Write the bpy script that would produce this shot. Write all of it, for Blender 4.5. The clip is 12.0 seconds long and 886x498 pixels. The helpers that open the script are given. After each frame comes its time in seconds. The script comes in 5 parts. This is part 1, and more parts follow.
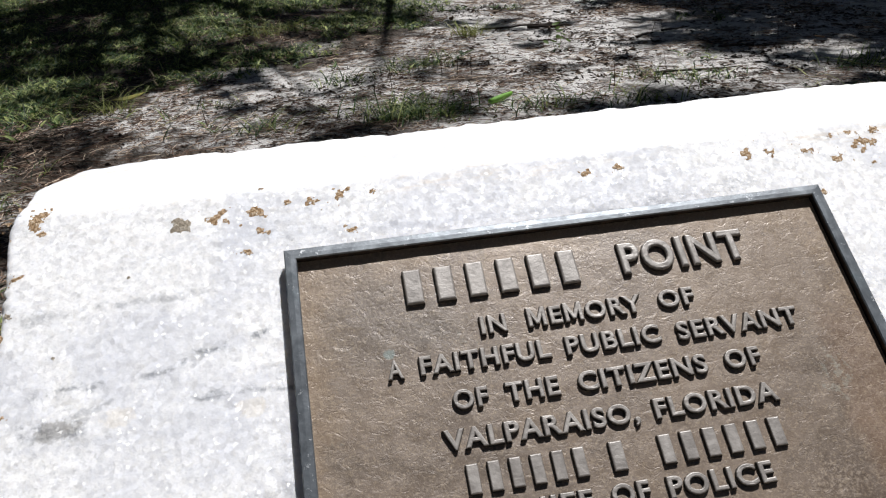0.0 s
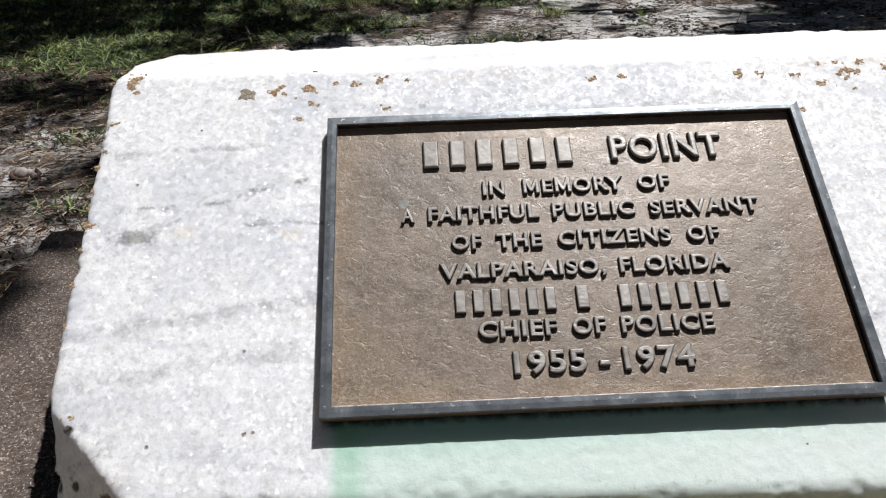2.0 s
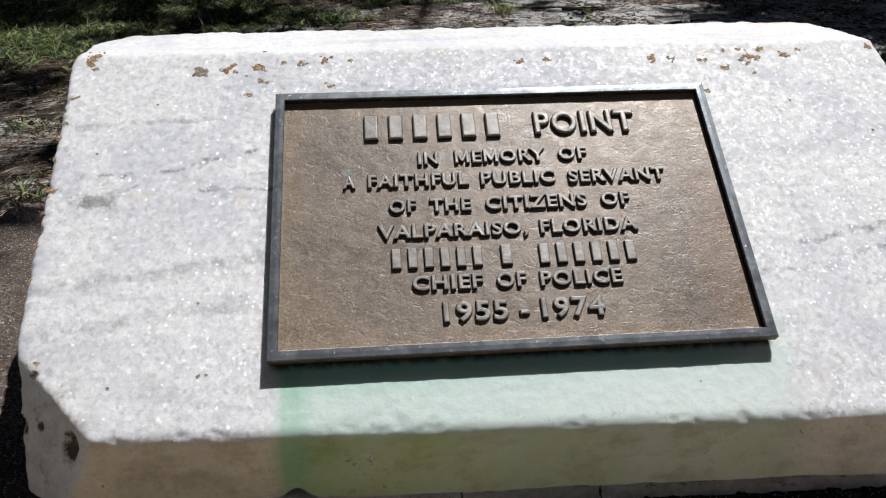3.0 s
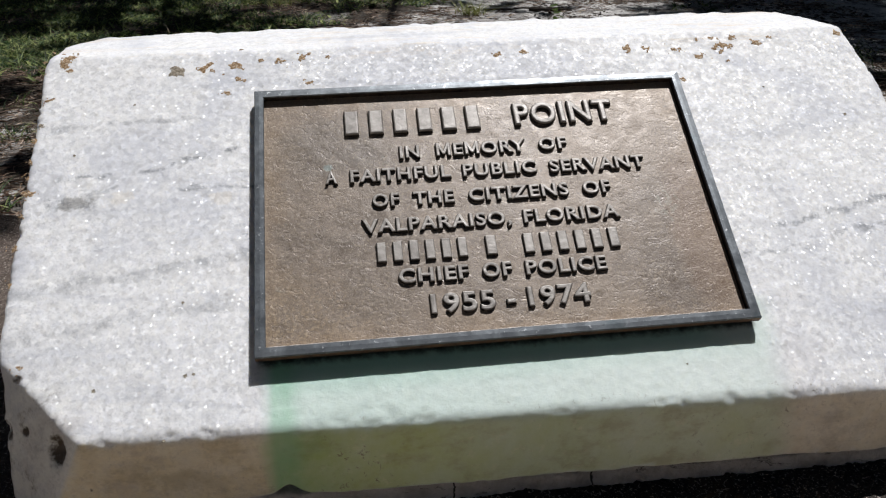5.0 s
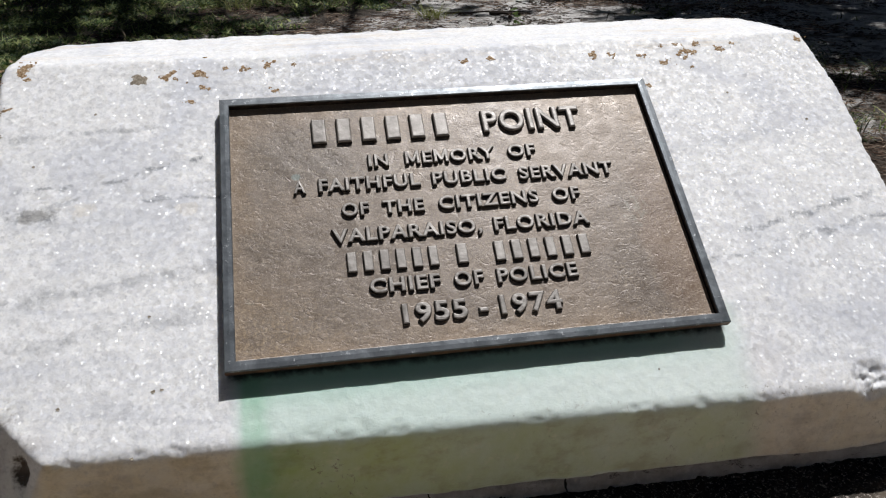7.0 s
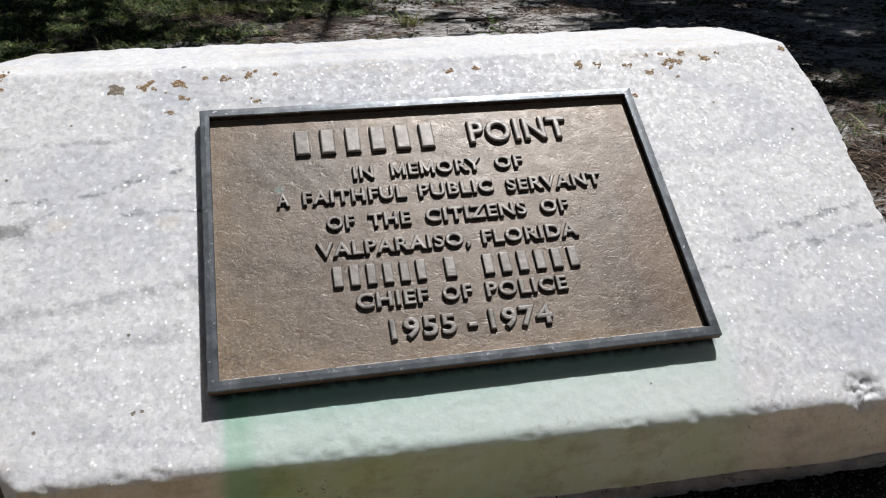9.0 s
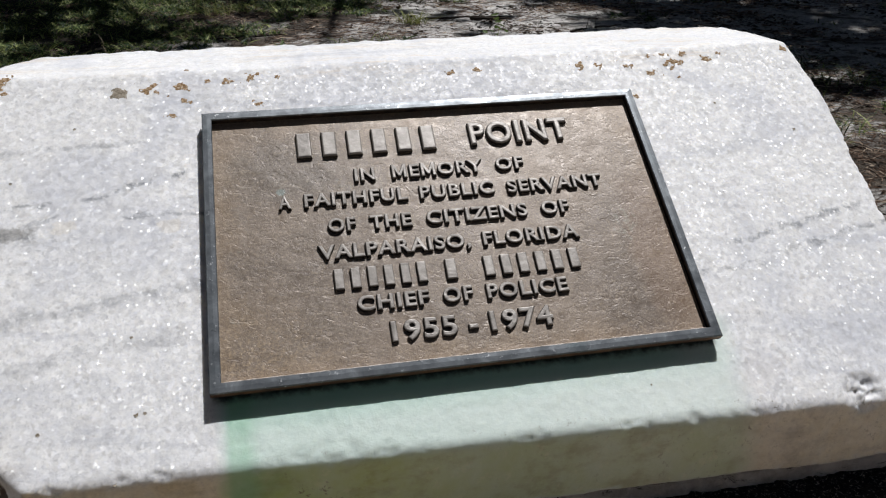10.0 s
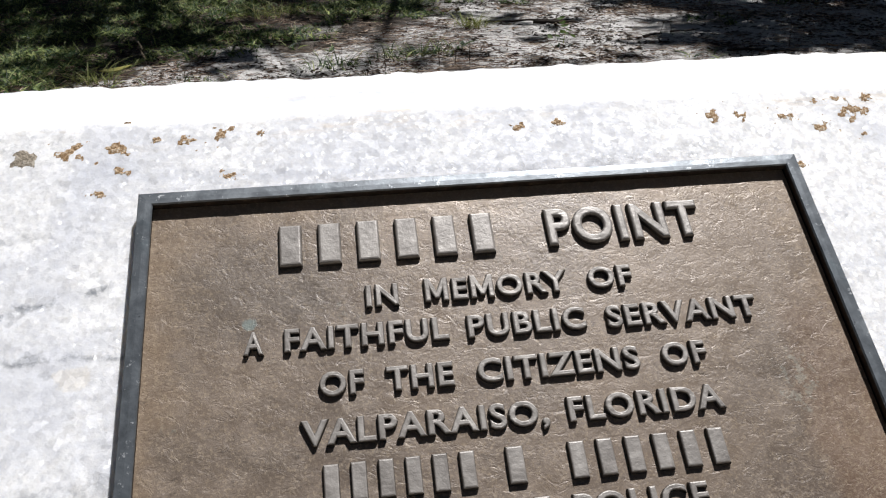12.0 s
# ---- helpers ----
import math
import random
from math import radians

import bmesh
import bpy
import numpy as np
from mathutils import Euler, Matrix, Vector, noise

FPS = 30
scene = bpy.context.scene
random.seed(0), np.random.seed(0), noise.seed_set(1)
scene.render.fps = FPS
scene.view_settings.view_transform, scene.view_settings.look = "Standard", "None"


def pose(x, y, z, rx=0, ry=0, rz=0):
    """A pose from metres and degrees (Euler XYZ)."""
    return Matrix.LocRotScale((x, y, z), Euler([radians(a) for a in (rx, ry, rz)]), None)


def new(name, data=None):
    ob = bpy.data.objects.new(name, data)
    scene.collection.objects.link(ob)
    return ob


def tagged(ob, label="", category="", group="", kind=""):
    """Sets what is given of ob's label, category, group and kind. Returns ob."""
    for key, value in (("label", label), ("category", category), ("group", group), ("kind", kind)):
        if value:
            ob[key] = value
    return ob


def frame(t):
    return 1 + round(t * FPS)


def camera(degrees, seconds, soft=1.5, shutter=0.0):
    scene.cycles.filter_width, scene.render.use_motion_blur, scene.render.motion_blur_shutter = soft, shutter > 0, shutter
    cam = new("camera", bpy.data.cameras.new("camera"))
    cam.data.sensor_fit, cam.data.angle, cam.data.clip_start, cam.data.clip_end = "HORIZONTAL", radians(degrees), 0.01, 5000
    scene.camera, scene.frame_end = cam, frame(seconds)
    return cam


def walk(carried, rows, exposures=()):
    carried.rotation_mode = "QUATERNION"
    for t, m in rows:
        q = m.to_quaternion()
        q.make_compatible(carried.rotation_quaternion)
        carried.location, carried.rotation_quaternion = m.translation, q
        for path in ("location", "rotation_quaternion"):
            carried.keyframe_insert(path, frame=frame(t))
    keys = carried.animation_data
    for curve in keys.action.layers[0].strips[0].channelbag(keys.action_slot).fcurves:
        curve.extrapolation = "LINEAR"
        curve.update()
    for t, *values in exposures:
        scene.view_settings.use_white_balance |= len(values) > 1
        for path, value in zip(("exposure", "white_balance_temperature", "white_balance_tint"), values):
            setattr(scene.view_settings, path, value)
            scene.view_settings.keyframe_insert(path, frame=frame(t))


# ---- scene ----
cam = camera(55.8, 12.0, 1.15)
ROWS = [
    (0.0, -0.1820, -0.5002, 0.8306, 65.39, 3.79, -9.14),
    (0.2, -0.1680, -0.5300, 0.8020, 67.08, 3.95, -5.74),
    (0.5, -0.1415, -0.5612, 0.7998, 65.24, 3.03, -4.45),
    (0.7, -0.1342, -0.5740, 0.7945, 65.62, 2.70, -3.58),
    (1.0, -0.1234, -0.5910, 0.7854, 65.13, 2.24, -3.46),
    (1.5, -0.1263, -0.6273, 0.7686, 65.09, 1.89, -3.22),
    (2.0, -0.1427, -0.6682, 0.7817, 65.12, 1.54, -2.25),
    (2.5, -0.1271, -0.7229, 0.7888, 65.16, 1.19, -1.37),
    (3.0, -0.1280, -0.7520, 0.7830, 64.91, 0.27, -4.94),
    (3.2, -0.1240, -0.7450, 0.7860, 64.94, 0.36, -5.08),
    (4.8, -0.1510, -0.7540, 0.7790, 64.87, 0.81, -7.36),
    (5.0, -0.1408, -0.7566, 0.7730, 65.18, 0.96, -7.36),
    (5.5, -0.1488, -0.7514, 0.7741, 65.21, 0.87, -8.11),
    (6.0, -0.1501, -0.7423, 0.7774, 65.21, 0.70, -8.76),
    (6.5, -0.1503, -0.7424, 0.7785, 65.36, 0.63, -9.46),
    (7.0, -0.1479, -0.7486, 0.7763, 65.33, 0.58, -10.03),
    (7.5, -0.1500, -0.7444, 0.7770, 65.42, 0.51, -10.44),
    (7.7, -0.1540, -0.7400, 0.7760, 65.60, 0.46, -10.78),
    (9.3, -0.1560, -0.7300, 0.7780, 65.70, 0.18, -11.70),
    (9.5, -0.1476, -0.7306, 0.7816, 65.48, 0.45, -11.25),
    (10.0, -0.1515, -0.7322, 0.7817, 65.56, 0.49, -11.38),
    (10.5, -0.1482, -0.7349, 0.7802, 65.51, 0.50, -11.55),
    (11.0, -0.1502, -0.7275, 0.7853, 65.48, 0.51, -11.67),
    (11.2, -0.1560, -0.7030, 0.8060, 65.15, 0.35, -11.80),
    (11.5, -0.1446, -0.6522, 0.8111, 65.70, 0.48, -11.25),
    (11.7, -0.1270, -0.5750, 0.7810, 66.00, 0.70, -10.10),
    (12.0, -0.0929, -0.4172, 0.7511, 65.57, 1.10, -7.44),
]
EXPOSURES = ((0.0, 0.24), (1.0, 0.18), (2.5, 0.06), (3.0, -0.10), (5.0, -0.15), (11.0, -0.21), (11.5, -0.13), (12.0, 0.22))
walk(cam, [(t, pose(x, y, z, rx, ry, rz)) for t, x, y, z, rx, ry, rz in ROWS], EXPOSURES)

# ---- light ----
SUN = Vector((0.285, 0.30, 0.92)).normalized()
world = bpy.data.worlds.new("sky")
scene.world = world
world.use_nodes = True
wn = world.node_tree.nodes
sky = wn.new("ShaderNodeTexSky")
sky.sky_type = "NISHITA"
sky.sun_disc = False
sky.sun_elevation = math.asin(SUN.z)
sky.sun_rotation = math.atan2(SUN.x, SUN.y)
wn["Background"].inputs["Strength"].default_value = 0.012
world.node_tree.links.new(sky.outputs["Color"], wn["Background"].inputs["Color"])
sun_data = bpy.data.lights.new("sun", "SUN")
sun_data.energy = 5.0
sun_data.angle = radians(0.55)
sun_data.color = (1.0, 0.988, 0.988)
sun = new("sun", sun_data)
sun.matrix_world = Matrix.Translation((3, 4, 12)) @ SUN.to_track_quat("Z", "Y").to_matrix().to_4x4()
tagged(sun, kind="structure")

# ---- materials ----
# holes in the marble's broken corner: place, half width, half height, depth
PITS = (((-0.3967, -0.153, 0.330), 0.0105, 0.0165, 0.0070), ((-0.449, -0.116, 0.329), 0.0085, 0.0110, 0.0050), ((-0.428, -0.1296, 0.3356), 0.0045, 0.0060, 0.0025),
        ((-0.432, -0.1143, 0.3779), 0.0060, 0.0050, 0.0020), ((-0.440, -0.124, 0.300), 0.0050, 0.0070, 0.0030), ((-0.372, -0.163, 0.296), 0.0030, 0.0030, 0.0015))


class Mat:
    """A node material with short calls for its nodes."""

    def __init__(self, name, rough=0.6, metal=0.0, spec=0.5):
        self.m = bpy.data.materials.new(name)
        self.m.use_nodes = True
        self.t = self.m.node_tree
        self.b = self.t.nodes["Principled BSDF"]
        self.b.inputs["Roughness"].default_value = rough
        self.b.inputs["Metallic"].default_value = metal
        self.b.inputs["Specular IOR Level"].default_value = spec
        self.co = self.t.nodes.new("ShaderNodeTexCoord")

    def put(self, value, socket):
        if isinstance(value, (int, float)):
            socket.default_value = value
        elif isinstance(value, tuple):
            socket.default_value = (*value, 1.0) if len(socket.default_value) == 4 and len(value) == 3 else value
        else:
            self.t.links.new(value, socket)

    def place(self, scale=(1, 1, 1), turn=(0, 0, 0), shift=(0, 0, 0), of="Object"):
        n = self.t.nodes.new("ShaderNodeMapping")
        n.inputs["Scale"].default_value = scale
        n.inputs["Rotation"].default_value = [radians(a) for a in turn]
        n.inputs["Location"].default_value = shift
        self.t.links.new(self.co.outputs[of], n.inputs["Vector"])
        return n.outputs["Vector"]

    def noise(self, scale, detail=3.0, rough=0.55, warp=0.0, at=None):
        n = self.t.nodes.new("ShaderNodeTexNoise")
        n.inputs["Scale"].default_value = scale
        n.inputs["Detail"].default_value = detail
        n.inputs["Roughness"].default_value = rough
        n.inputs["Distortion"].default_value = warp
        self.t.links.new(at or self.co.outputs["Object"], n.inputs["Vector"])
        return n.outputs["Fac"]

    def cells(self, scale, what="Color", feature="F1", at=None):
        n = self.t.nodes.new("ShaderNodeTexVoronoi")
        n.feature = feature
        n.inputs["Scale"].default_value = scale
        self.t.links.new(at or self.co.outputs["Object"], n.inputs["Vector"])
        return n.outputs[what]

    def ramp(self, fac, stops):
        n = self.t.nodes.new("ShaderNodeValToRGB")
        while len(n.color_ramp.elements) < len(stops):
            n.color_ramp.elements.new(0.5)
        for e, (p, c) in zip(n.color_ramp.elements, stops):
            e.position = p
            e.color = (c, c, c, 1) if isinstance(c, (int, float)) else (*c, 1)
        self.t.links.new(fac, n.inputs["Fac"])
        return n.outputs["Color"]

    def mix(self, fac, a, b, kind="MIX"):
        n = self.t.nodes.new("ShaderNodeMix")
        n.data_type, n.blend_type = "RGBA", kind
        n.clamp_factor = True
        self.put(fac, n.inputs["Factor"])
        self.put(a, n.inputs[6])
        self.put(b, n.inputs[7])
        return n.outputs[2]

    def math(self, op, a, b=0.0, clamp=False):
        n = self.t.nodes.new("ShaderNodeMath")
        n.operation, n.use_clamp = op, clamp
        self.put(a, n.inputs[0])
        self.put(b, n.inputs[1])
        return n.outputs[0]

    def window(self, value, lo, hi, soft_lo, soft_hi):
        """1 between lo and hi, falling to 0 over the soft widths."""
        a = self.fit(value, lo - soft_lo, lo)
        b = self.fit(value, hi + soft_hi, hi)
        return self.math("MULTIPLY", a, b)

    def fit(self, value, a, b, lo=0.0, hi=1.0):
        n = self.t.nodes.new("ShaderNodeMapRange")
        n.interpolation_type = "SMOOTHSTEP"
        self.put(value, n.inputs["Value"])
        for key, v in (("From Min", a), ("From Max", b), ("To Min", lo), ("To Max", hi)):
            n.inputs[key].default_value = v
        return n.outputs["Result"]

    def blob(self, xyz, middle, radii, jag, amount=0.5):
        """1 inside a ragged spot round a place, 0 outside."""
        total = None
        for axis, c, r in zip(xyz, middle, radii):
            q = self.math("POWER", self.math("MULTIPLY", self.math("SUBTRACT", axis, c), 1 / r), 2.0)
            total = q if total is None else self.math("ADD", total, q)
        return self.fit(self.math("ADD", total, self.math("MULTIPLY", self.math("SUBTRACT", jag, 0.5), amount * 4)), 1.15, 0.45)

    def axes(self, at=None):
        n = self.t.nodes.new("ShaderNodeSeparateXYZ")
        self.t.links.new(at or self.co.outputs["Object"], n.inputs[0])
        return n.outputs

    def chance(self, island=True):
        if island:
            return self.t.nodes.new("ShaderNodeNewGeometry").outputs["Random Per Island"]
        return self.t.nodes.new("ShaderNodeObjectInfo").outputs["Random"]

    def bump(self, height, strength, distance, normal=None):
        n = self.t.nodes.new("ShaderNodeBump")
        n.inputs["Strength"].default_value = strength
        n.inputs["Distance"].default_value = distance
        self.t.links.new(height, n.inputs["Height"])
        if normal is not None:
            self.t.links.new(normal, n.inputs["Normal"])
        self.t.links.new(n.outputs["Normal"], self.b.inputs["Normal"])
        return n.outputs["Normal"]

    def base(self, colour):
        self.put(colour, self.b.inputs["Base Color"])
        return self

    def rough(self, value):
        self.put(value, self.b.inputs["Roughness"])
        return self


def marble_material():
    """Coarse white marble: crystals, grey veins, green run-off, tan weathering."""
    k = Mat("marble", 0.55, 0.0, 0.5)
    xyz = k.axes()
    x, y, z = xyz[0], xyz[1], xyz[2]

    def vector(op, a, b):
        n = k.t.nodes.new("ShaderNodeVectorMath")
        n.operation = op
        k.t.links.new(a, n.inputs[0])
        if op == "SCALE":
            n.inputs["Scale"].default_value = b
        elif isinstance(b, tuple):
            n.inputs[1].default_value = b
        elif b is not None:
            k.t.links.new(b, n.inputs[1])
        return n.outputs[0]

    # crystal outlines wander a little
    wobble = k.t.nodes.new("ShaderNodeTexNoise")
    wobble.inputs["Scale"].default_value = 700
    k.t.links.new(k.co.outputs["Object"], wobble.inputs["Vector"])
    shaken = vector("ADD", k.co.outputs["Object"], vector("SCALE", wobble.outputs["Color"], 0.0024))
    coarse, fine = k.cells(270, "Color", at=shaken), k.cells(520, "Color", at=shaken)
    tone = k.mix(0.42, k.ramp(k.axes(coarse)[0], [(0.0, (0.70, 0.703, 0.715)), (0.22, (0.765, 0.767, 0.777)), (0.55, (0.815, 0.815, 0.82)), (1.0, (0.86, 0.86, 0.862))]),
                 k.ramp(k.axes(fine)[1], [(0.0, (0.54, 0.545, 0.56)), (0.28, (0.765, 0.767, 0.777)), (1.0, (0.88, 0.88, 0.882))]))
    cloud = k.noise(9, 5, 0.6, 0.6)
    tone = k.mix(k.fit(cloud, 0.45, 0.64, 0.0, 0.62), tone, (0.60, 0.615, 0.665))
    # slanting bands of grey
    band = k.noise(5.5, 6, 0.62, 0.9, k.place((0.55, 3.4, 3.4), (0, 0, 0), (0.3, 0.1, 0.2), "Object"))
    tone = k.mix(k.fit(band, 0.52, 0.70, 0.0, 0.52), tone, (0.51, 0.53, 0.585))
    # thin broken veins across the face, either side of the plaque
    wander = k.math("MULTIPLY", k.math("SUBTRACT", k.noise(38, 5, 0.62), 0.5), 0.020)
    brk = k.math("MULTIPLY", k.fit(k.noise(48, 5, 0.78), 0.38, 0.58), k.fit(k.axes(coarse)[1], 0.0, 0.5, 0.45, 1.0))
    for x0, x1, y0, slope, wide, amount in ((-0.335, -0.252, 0.063, 0.235, 0.0034, 1.0), (-0.300, -0.232, 0.0445, -0.05, 0.0030, 0.85), (-0.415, -0.374, 0.058, 0.06, 0.0028, 0.9), (-0.425, -0.390, 0.0355, -0.03, 0.0085, 1.0),
                                             (-0.388, -0.370, 0.043, 0.30, 0.0028, 0.55), (-0.43, -0.30, 0.112, 0.05, 0.0040, 0.5), (0.290, 0.440, -0.0315, 0.180, 0.0042, 0.85), (0.345, 0.466, -0.0415, 0.165, 0.0040, 0.8),
                                             (0.238, 0.310, -0.056, 0.045, 0.0030, 0.7), (-0.45, -0.24, -0.045, 0.10, 0.0075, 0.5), (-0.45, -0.26, -0.085, 0.12, 0.0090, 0.4), (0.02, 0.20, 0.135, 0.10, 0.0090, 0.6)):
        line = k.math("ADD", k.math("ADD", y, k.math("MULTIPLY", x, -slope)), k.math("ADD", wander, -(y0 - slope * x0)))
        v = k.math("MULTIPLY", k.fit(k.math("ABSOLUTE", line), wide * 1.2, wide * 0.1), k.window(x, x0, x1, 0.013, 0.013))
        tone = k.mix(k.math("MULTIPLY", k.math("MULTIPLY", v, brk), amount * 0.85), tone, (0.20, 0.215, 0.24))
    # warm cream bloom in places, and two small buff patches
    tone = k.mix(k.fit(k.noise(4.2, 4, 0.6, 0.2, k.place((1, 1, 1), (0, 0, 0), (5, 2, 1))), 0.55, 0.75, 0.0, 0.22), tone, (0.80, 0.70, 0.58))
    jag = k.noise(120, 4, 0.7)
    for cx, cy in ((-0.2635, 0.0319), (-0.359, 0.0373)):
        tone = k.mix(k.math("MULTIPLY", k.blob((x, y), (cx, cy), (0.012, 0.007), jag, 0.8), 0.26), tone, (0.80, 0.71, 0.55))
    tone = k.mix(k.math("MULTIPLY", k.blob((x, y), (-0.402, 0.035), (0.017, 0.0075), jag, 0.9), 0.6), tone, (0.27, 0.26, 0.245))
    # faint tan streaks on the flat top
    top = k.math("MULTIPLY", k.fit(z, 0.568, 0.584), k.fit(k.noise(9, 6, 0.75, 0.4, k.place((0.6, 4.0, 1), (0, 0, 4))), 0.52, 0.68, 0.0, 0.55))
    tone = k.mix(top, tone, (0.72, 0.60, 0.45))
    # tan weathering on the dropped front, its colour also carrying warm bounced light
    front = k.fit(k.math("ADD", y, k.math("MULTIPLY", x, 0.018)), -0.1703, -0.1735)
    tan = k.ramp(k.noise(19, 6, 0.72, 0.4), [(0.25, (0.54, 0.41, 0.21)), (0.5, (0.80, 0.66, 0.39)), (0.8, (0.88, 0.79, 0.56))])
    rosy = k.ramp(k.noise(24, 6, 0.72, 0.4), [(0.25, (0.66, 0.53, 0.37)), (0.5, (0.88, 0.77, 0.58)), (0.8, (0.90, 0.84, 0.70))])
    tan = k.mix(k.fit(x, 0.12, 0.27), tan, rosy)
    tan = k.mix(k.fit(k.noise(20, 6, 0.66, 0.15, k.place((0.8, 1.2, 1.2), (0, 0, 0), (1, 4, 2))), 0.50, 0.68, 0.0, 0.62), tan, (0.30, 0.22, 0.15))
    tan = k.mix(k.fit(k.noise(170, 5, 0.8), 0.52, 0.66, 0.0, 0.45), tan, (0.36, 0.28, 0.19))
    tan = k.mix(k.fit(k.noise(95, 4, 0.8, 0.0, k.place((1, 1, 1), (0, 0, 0), (3, 3, 7))), 0.67, 0.74, 0.0, 0.5), tan, (0.12, 0.09, 0.07))
    tone = k.mix(k.math("MULTIPLY", front, 0.93), tone, tan)
    # green copper run-off under the plaque, strongest below its corner
    wob = k.math("MULTIPLY", k.math("SUBTRACT", k.noise(16, 6, 0.62), 0.5), 0.042)
    across = k.window(k.math("ADD", x, k.math("MULTIPLY", wob, 0.42)), -0.213, 0.222, 0.018, 0.035)
    below = k.fit(y, -0.088, -0.10)
    run = k.math("MULTIPLY", across, below)
    tone = k.mix(k.math("MULTIPLY", run, 0.93), tone, k.ramp(k.noise(300, 4, 0.8), [(0.35, (0.74, 0.75, 0.74)), (0.6, (0.81, 0.82, 0.81))]))
    fade = k.fit(k.math("ADD", x, k.math("MULTIPLY", wob, 1.2)), -0.17, 0.24, 1.0, 0.55)
    tone = k.mix(k.math("MULTIPLY", k.math("MULTIPLY", run, fade), k.fit(y, -0.150, -0.128, 0.36, 0.62)), tone, (0.36, 0.64, 0.52))
    # run-off deepened in the strip the plaque shadows, tinting that shade teal
    tone = k.mix(k.math("MULTIPLY", k.math("MULTIPLY", run, k.fit(x, 0.215, 0.165)), k.fit(y, -0.136, -0.124, 0.0, 0.45)), tone, (0.20, 0.50, 0.40))
    ooze = k.math("MULTIPLY", k.math("MULTIPLY", run, front), k.fit(k.math("ADD", x, k.math("MULTIPLY", wob, 1.5)), -0.12, 0.20, 0.95, 0.55))
    tone = k.mix(k.math("MULTIPLY", ooze, k.fit(k.noise(11, 5, 0.65), 0.3, 0.7, 0.5, 0.95)), tone, (0.46, 0.54, 0.07))
    # brown blotches through the green of the front
    blotch = k.fit(k.noise(26, 6, 0.68, 0.1, k.place((0.8, 1, 1.3), (0, 0, 0), (7, 1, 3))), 0.45, 0.66, 0.0, 0.6)
    tone = k.mix(k.math("MULTIPLY", k.math("MULTIPLY", front, blotch), k.fit(x, 0.15, 0.30, 1.0, 0.45)), tone, (0.26, 0.20, 0.07))
    tone = k.mix(k.math("MULTIPLY", front, k.fit(k.noise(75, 5, 0.75, 0.3, k.place((1, 1, 1), (0, 0, 0), (2, 8, 5))), 0.55, 0.68, 0.0, 0.45)), tone, (0.86, 0.82, 0.68))
    streak = k.math("MULTIPLY", k.window(k.math("ADD", x, k.math("MULTIPLY", wob, 0.22)), -0.213, -0.205, 0.009, 0.018), below)
    tone = k.mix(k.math("MULTIPLY", streak, k.fit(k.noise(30, 3), 0.2, 0.8, 0.30, 0.62)), tone, (0.24, 0.54, 0.34))
    drip = k.math("MULTIPLY", k.window(k.math("ADD", x, k.math("MULTIPLY", wob, 0.7)), -0.212, -0.190, 0.020, 0.055), front)
    tone = k.mix(k.math("MULTIPLY", drip, k.fit(k.noise(24, 5, 0.7), 0.25, 0.75, 0.18, 0.62)), tone, (0.17, 0.42, 0.17))
    # contact shade painted under the plaque's foot, broken up by black grime
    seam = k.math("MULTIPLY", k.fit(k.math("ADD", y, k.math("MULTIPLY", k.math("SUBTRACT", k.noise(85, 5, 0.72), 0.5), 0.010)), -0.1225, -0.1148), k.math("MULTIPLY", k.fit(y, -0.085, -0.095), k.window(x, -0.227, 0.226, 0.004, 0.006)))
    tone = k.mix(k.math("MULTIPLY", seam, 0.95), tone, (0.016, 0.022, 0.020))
    # grime at the broken corner and under the edges
    grime = k.fit(k.noise(38, 5, 0.7), 0.54, 0.68)
    corner = k.math("MULTIPLY", k.fit(x, -0.36, -0.41), k.fit(y, -0.09, -0.13))
    tone = k.mix(k.math("MULTIPLY", k.math("MULTIPLY", grime, corner), 0.65), tone, (0.10, 0.065, 0.04))
    smear = k.math("MULTIPLY", k.fit(k.noise(13, 6, 0.75, 0.8), 0.46, 0.62), k.math("MULTIPLY", k.fit(x, -0.345, -0.40), k.fit(y, -0.115, -0.14)))
    tone = k.mix(k.math("MULTIPLY", smear, 0.22), tone, (0.30, 0.22, 0.15))
    chalk = k.math("MULTIPLY", k.fit(k.noise(42, 5, 0.72, 0.3, k.place((1, 1, 1), (0, 0, 0), (4, 4, 1))), 0.44, 0.60), k.math("MULTIPLY", k.fit(x, -0.375, -0.40), k.fit(y, -0.105, -0.125)))
    tone = k.mix(k.math("MULTIPLY", chalk, 0.75), tone, (0.86, 0.86, 0.84))
    for (cx, cy, cz), r, tall, _ in PITS:
        tone = k.mix(k.math("MULTIPLY", k.blob(xyz, (cx, cy, cz), (r, r, tall), jag, 0.55), 0.95), tone, (0.045, 0.023, 0.009))
    # broken crystal faces and dirt along the front lip
    lip = k.math("MULTIPLY", k.window(k.math("ADD", y, k.math("MULTIPLY", x, 0.018)), -0.1725, -0.1640, 0.003, 0.005), k.fit(k.noise(120, 5, 0.8, 0.6), 0.58, 0.66))
    tone = k.mix(k.math("MULTIPLY", lip, k.fit(k.noise(9, 3), 0.45, 0.6, 0.1, 0.8)), tone, (0.20, 0.17, 0.13))
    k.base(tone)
    # each crystal face is turned a little its own way
    normal = k.t.nodes.new("ShaderNodeNewGeometry").outputs["Normal"]
    facet, crystal = k.cells(480, "Color", at=shaken), k.cells(230, "Color", at=shaken)
    glint = vector("NORMALIZE", vector("ADD", normal, vector("SCALE", vector("SUBTRACT", facet, (0.5, 0.5, 0.5)), 0.75)), None)
